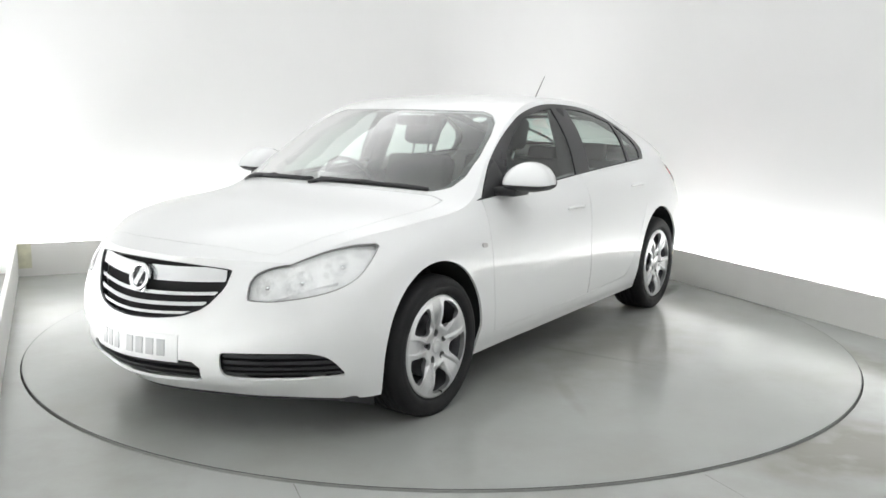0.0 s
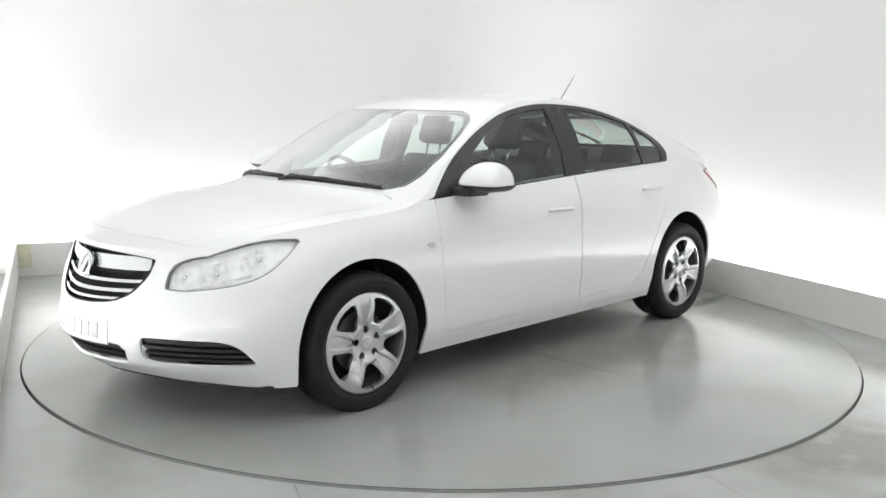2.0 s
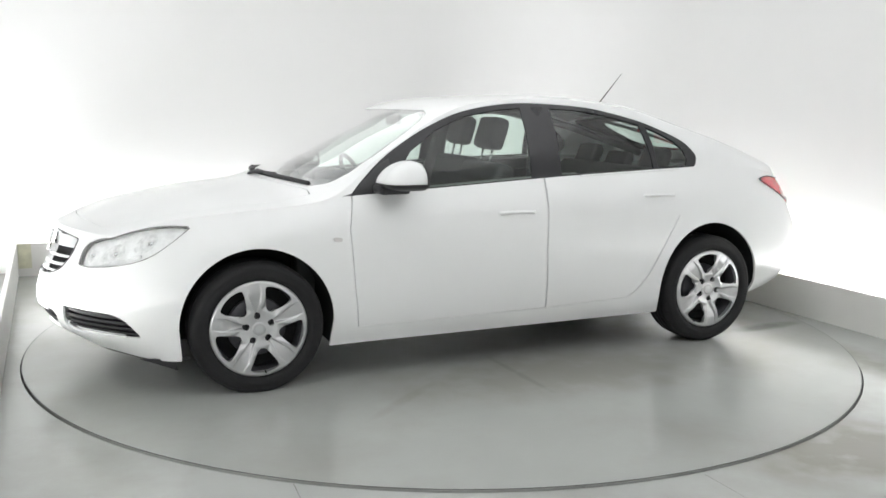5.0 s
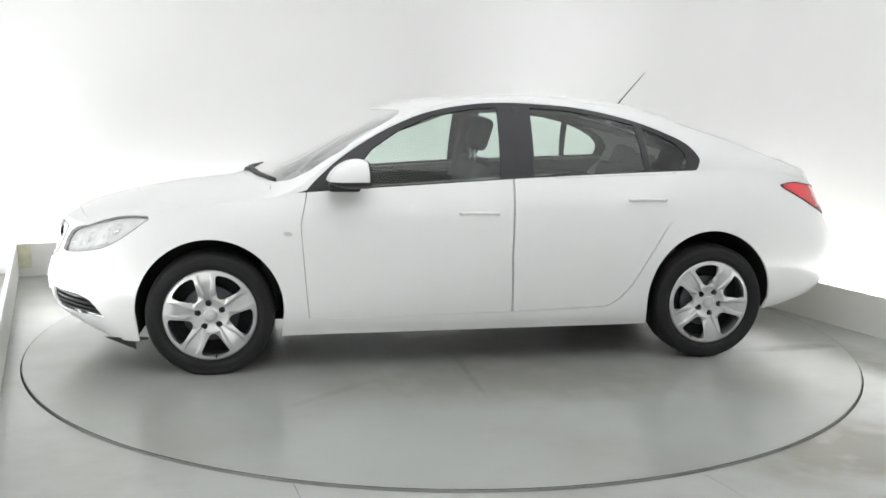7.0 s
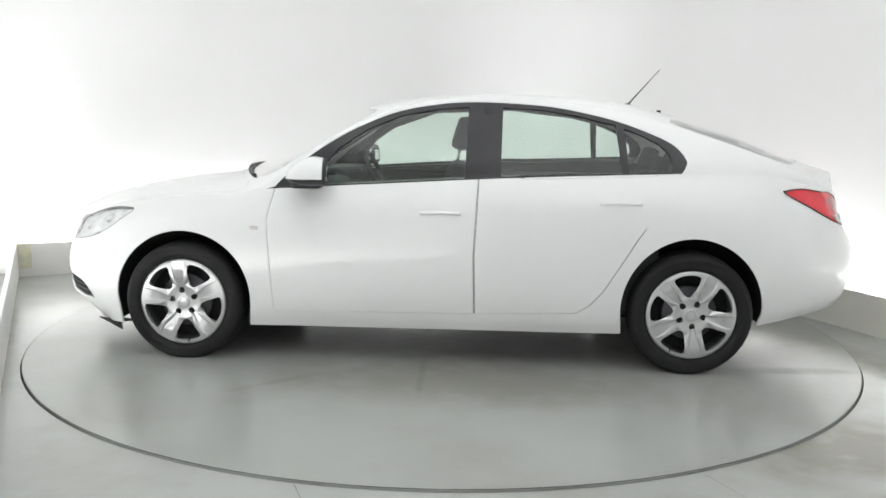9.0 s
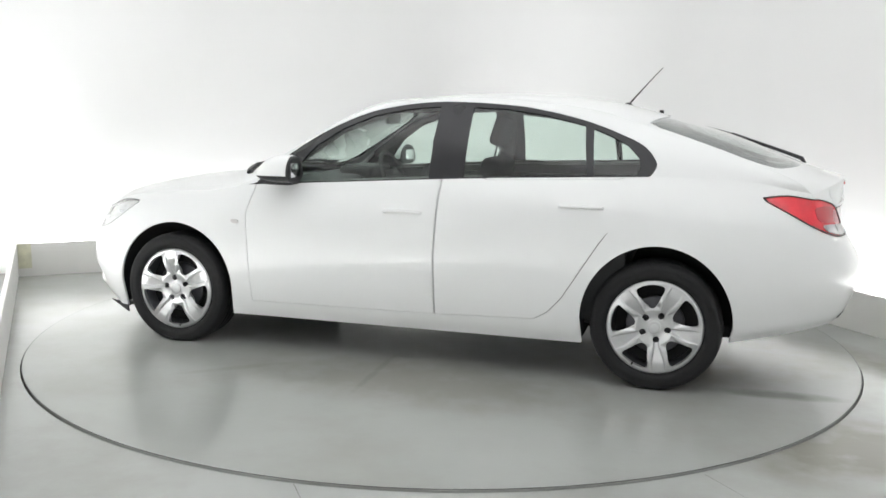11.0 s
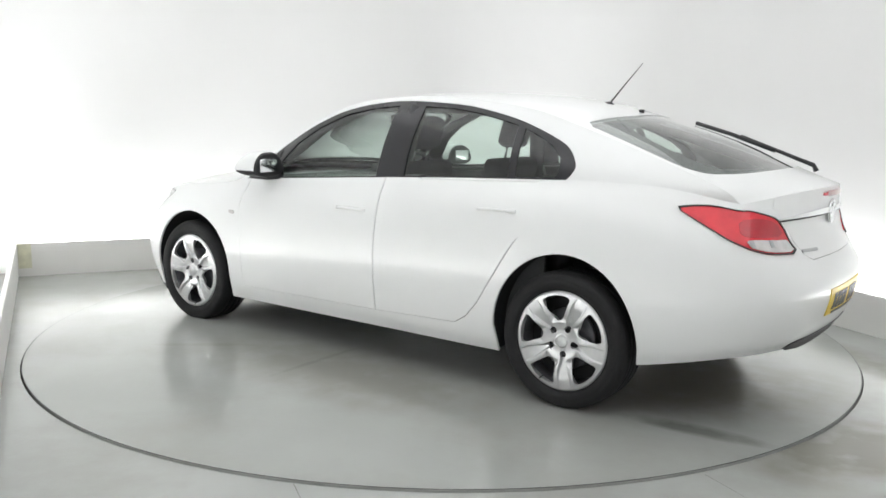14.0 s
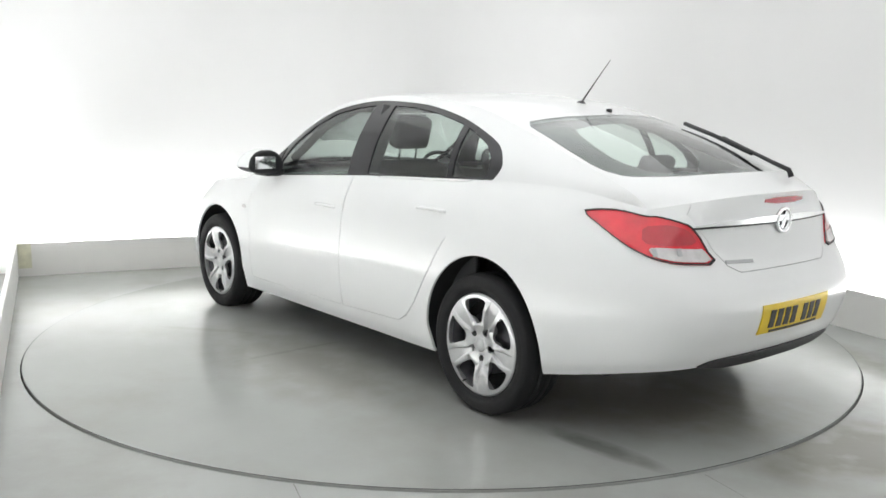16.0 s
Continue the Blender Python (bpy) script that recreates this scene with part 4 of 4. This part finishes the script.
def front_seat(x, y):
    s = new("front_seat")
    s.parent = car
    s.matrix_local = pose(x, y, 0)
    part("seat_cushion", cushion((-.36, -.25, .40), (.16, .25, .58), .06), CLOTH, s)
    lean = Matrix.Translation((.10, 0, .50)) @ Matrix.Rotation(radians(17), 4, "Y")
    part("seat_back", cushion((-.02, -.25, .0), (.11, .25, .60), .055, lean), CLOTH, s)
    part("headrest", cushion((-.045, -.125, .67), (.055, .125, .86), .045, lean), CLOTH, s)
    for dy in (-.06, .06):
        part("headrest_post", tube([lean @ Vector((.02, dy, .56)), lean @ Vector((.01, dy, .70))], .007, 8), CHROME, s)
    return s


front_seat(-.20, -.37), front_seat(-.05, .37)
part("rear_seat_cushion", cushion((.62, -.66, .40), (1.12, .66, .58), .06), CLOTH, car)
lean = Matrix.Translation((1.05, 0, .50)) @ Matrix.Rotation(radians(22), 4, "Y")
part("rear_seat_back", cushion((-.02, -.66, .0), (.12, .66, .57), .05, lean), CLOTH, car)
for y in (-.38, .38, 0.0):
    part("rear_headrest", cushion((-.01, y - .12, .55), (.07, y + .12, .70 if y else .66), .035, lean), CLOTH, car)
part("parcel_shelf", bevelled((1.25, -.62, .98), (1.95, .62, 1.0), .006), DASH, car)
sw = bmesh.new()
ringv = []
for i in range(36):
    a = 2 * math.pi * i / 36
    ringv.append([sw.verts.new(((.185 + .014 * math.cos(b)) * math.cos(a), (.185 + .014 * math.cos(b)) * math.sin(a), .014 * math.sin(b))) for b in np.linspace(0, 2 * math.pi, 9)[:-1]])
for i in range(36):
    for j in range(8):
        sw.faces.new((ringv[i][j], ringv[(i + 1) % 36][j], ringv[(i + 1) % 36][(j + 1) % 8], ringv[i][(j + 1) % 8]))
box(sw, (-.07, -.06, -.02), (.07, .06, .015))
box(sw, (-.18, -.015, -.008), (.18, .015, .008))
part("steering_wheel", sw, DASH, car).matrix_local = Matrix.Translation((-.47, .37, .90)) @ pose(0, 0, 0, 0, 66, 0) @ pose(0, 0, 0, 0, 0, 90)
part("inside_mirror", bevelled((-.36, -.11, 1.27), (-.335, .11, 1.33), .01), BLACK, car)
patch("tax_disc", top, [(5.35 + .10 * math.cos(a), -.78 + .052 * math.sin(a)) for a in np.linspace(0, 2 * math.pi, 25)[:-1]], WHITEPLATE, car, size=(0.38, 0.72), lift=-0.007, rim=0, label="small round paper disc behind the windscreen")

# floor joints and stain
def joint(a, b, w=0.004):
    d = (Vector(b) - Vector(a))
    n = Vector((-d.y, d.x, 0)).normalized() * w / 2
    bm = bmesh.new()
    pts = [Vector(a) + d * t + n * (2.5 * noise.noise(Vector((a[0] * 9 + t * 6, a[1], 1)))) for t in np.linspace(0, 1, 14)]
    l = [[bm.verts.new((p + n * s * (1 + .5 * noise.noise(p * 12))).to_3d() + Vector((0, 0, GROUND + .0012))) for p in pts] for s in (-1, 1)]
    for i in range(13):
        bm.faces.new((l[0][i], l[0][i + 1], l[1][i + 1], l[1][i]))
    return tagged(part("floor_joint", bm, GREYJOINT, None, "", False), "thin dark joint in the painted floor", "floor joint", kind="structure")


GREYJOINT = material("joint_grey", (0.20, 0.20, 0.19), 0.8, var=0.3, scale=30)
joint((-.545, -2.40, 0), (-.10, -3.52, 0))
joint((1.03, -2.25, 0), (1.33, -2.95, 0), 0.003)
slab("board_stain", (XL + 0.002, YB - 0.003, 0.05), (XL + 0.10, YB, 0.246), STAIN, "yellowed patch on the low board", "stain")


# ---- motion ----
def motions():
    turn = [(0, 55.92), (0.5, 54.16), (1, 51.51), (1.5, 48.23), (2, 44.68), (2.5, 41.21), (3, 37.73), (3.5, 34.37), (4, 30.88), (5.25, 22.2), (6.5, 13.56), (7, 10.08),
            (7.5, 6.65), (8, 3.23), (8.5, -0.15), (9, -3.47), (10.25, -11.75), (11.5, -20.03), (12, -23.41), (12.5, -26.79), (13, -30.16), (13.5, -33.57), (14, -37.01),
            (14.5, -40.37), (15, -43.85), (15.5, -47.29), (16, -50.7)]
    for ob in (car, turntable):
        walk(ob, [(t, pose(0, 0, 0, 0, 0, a)) for t, a in turn])


motions()
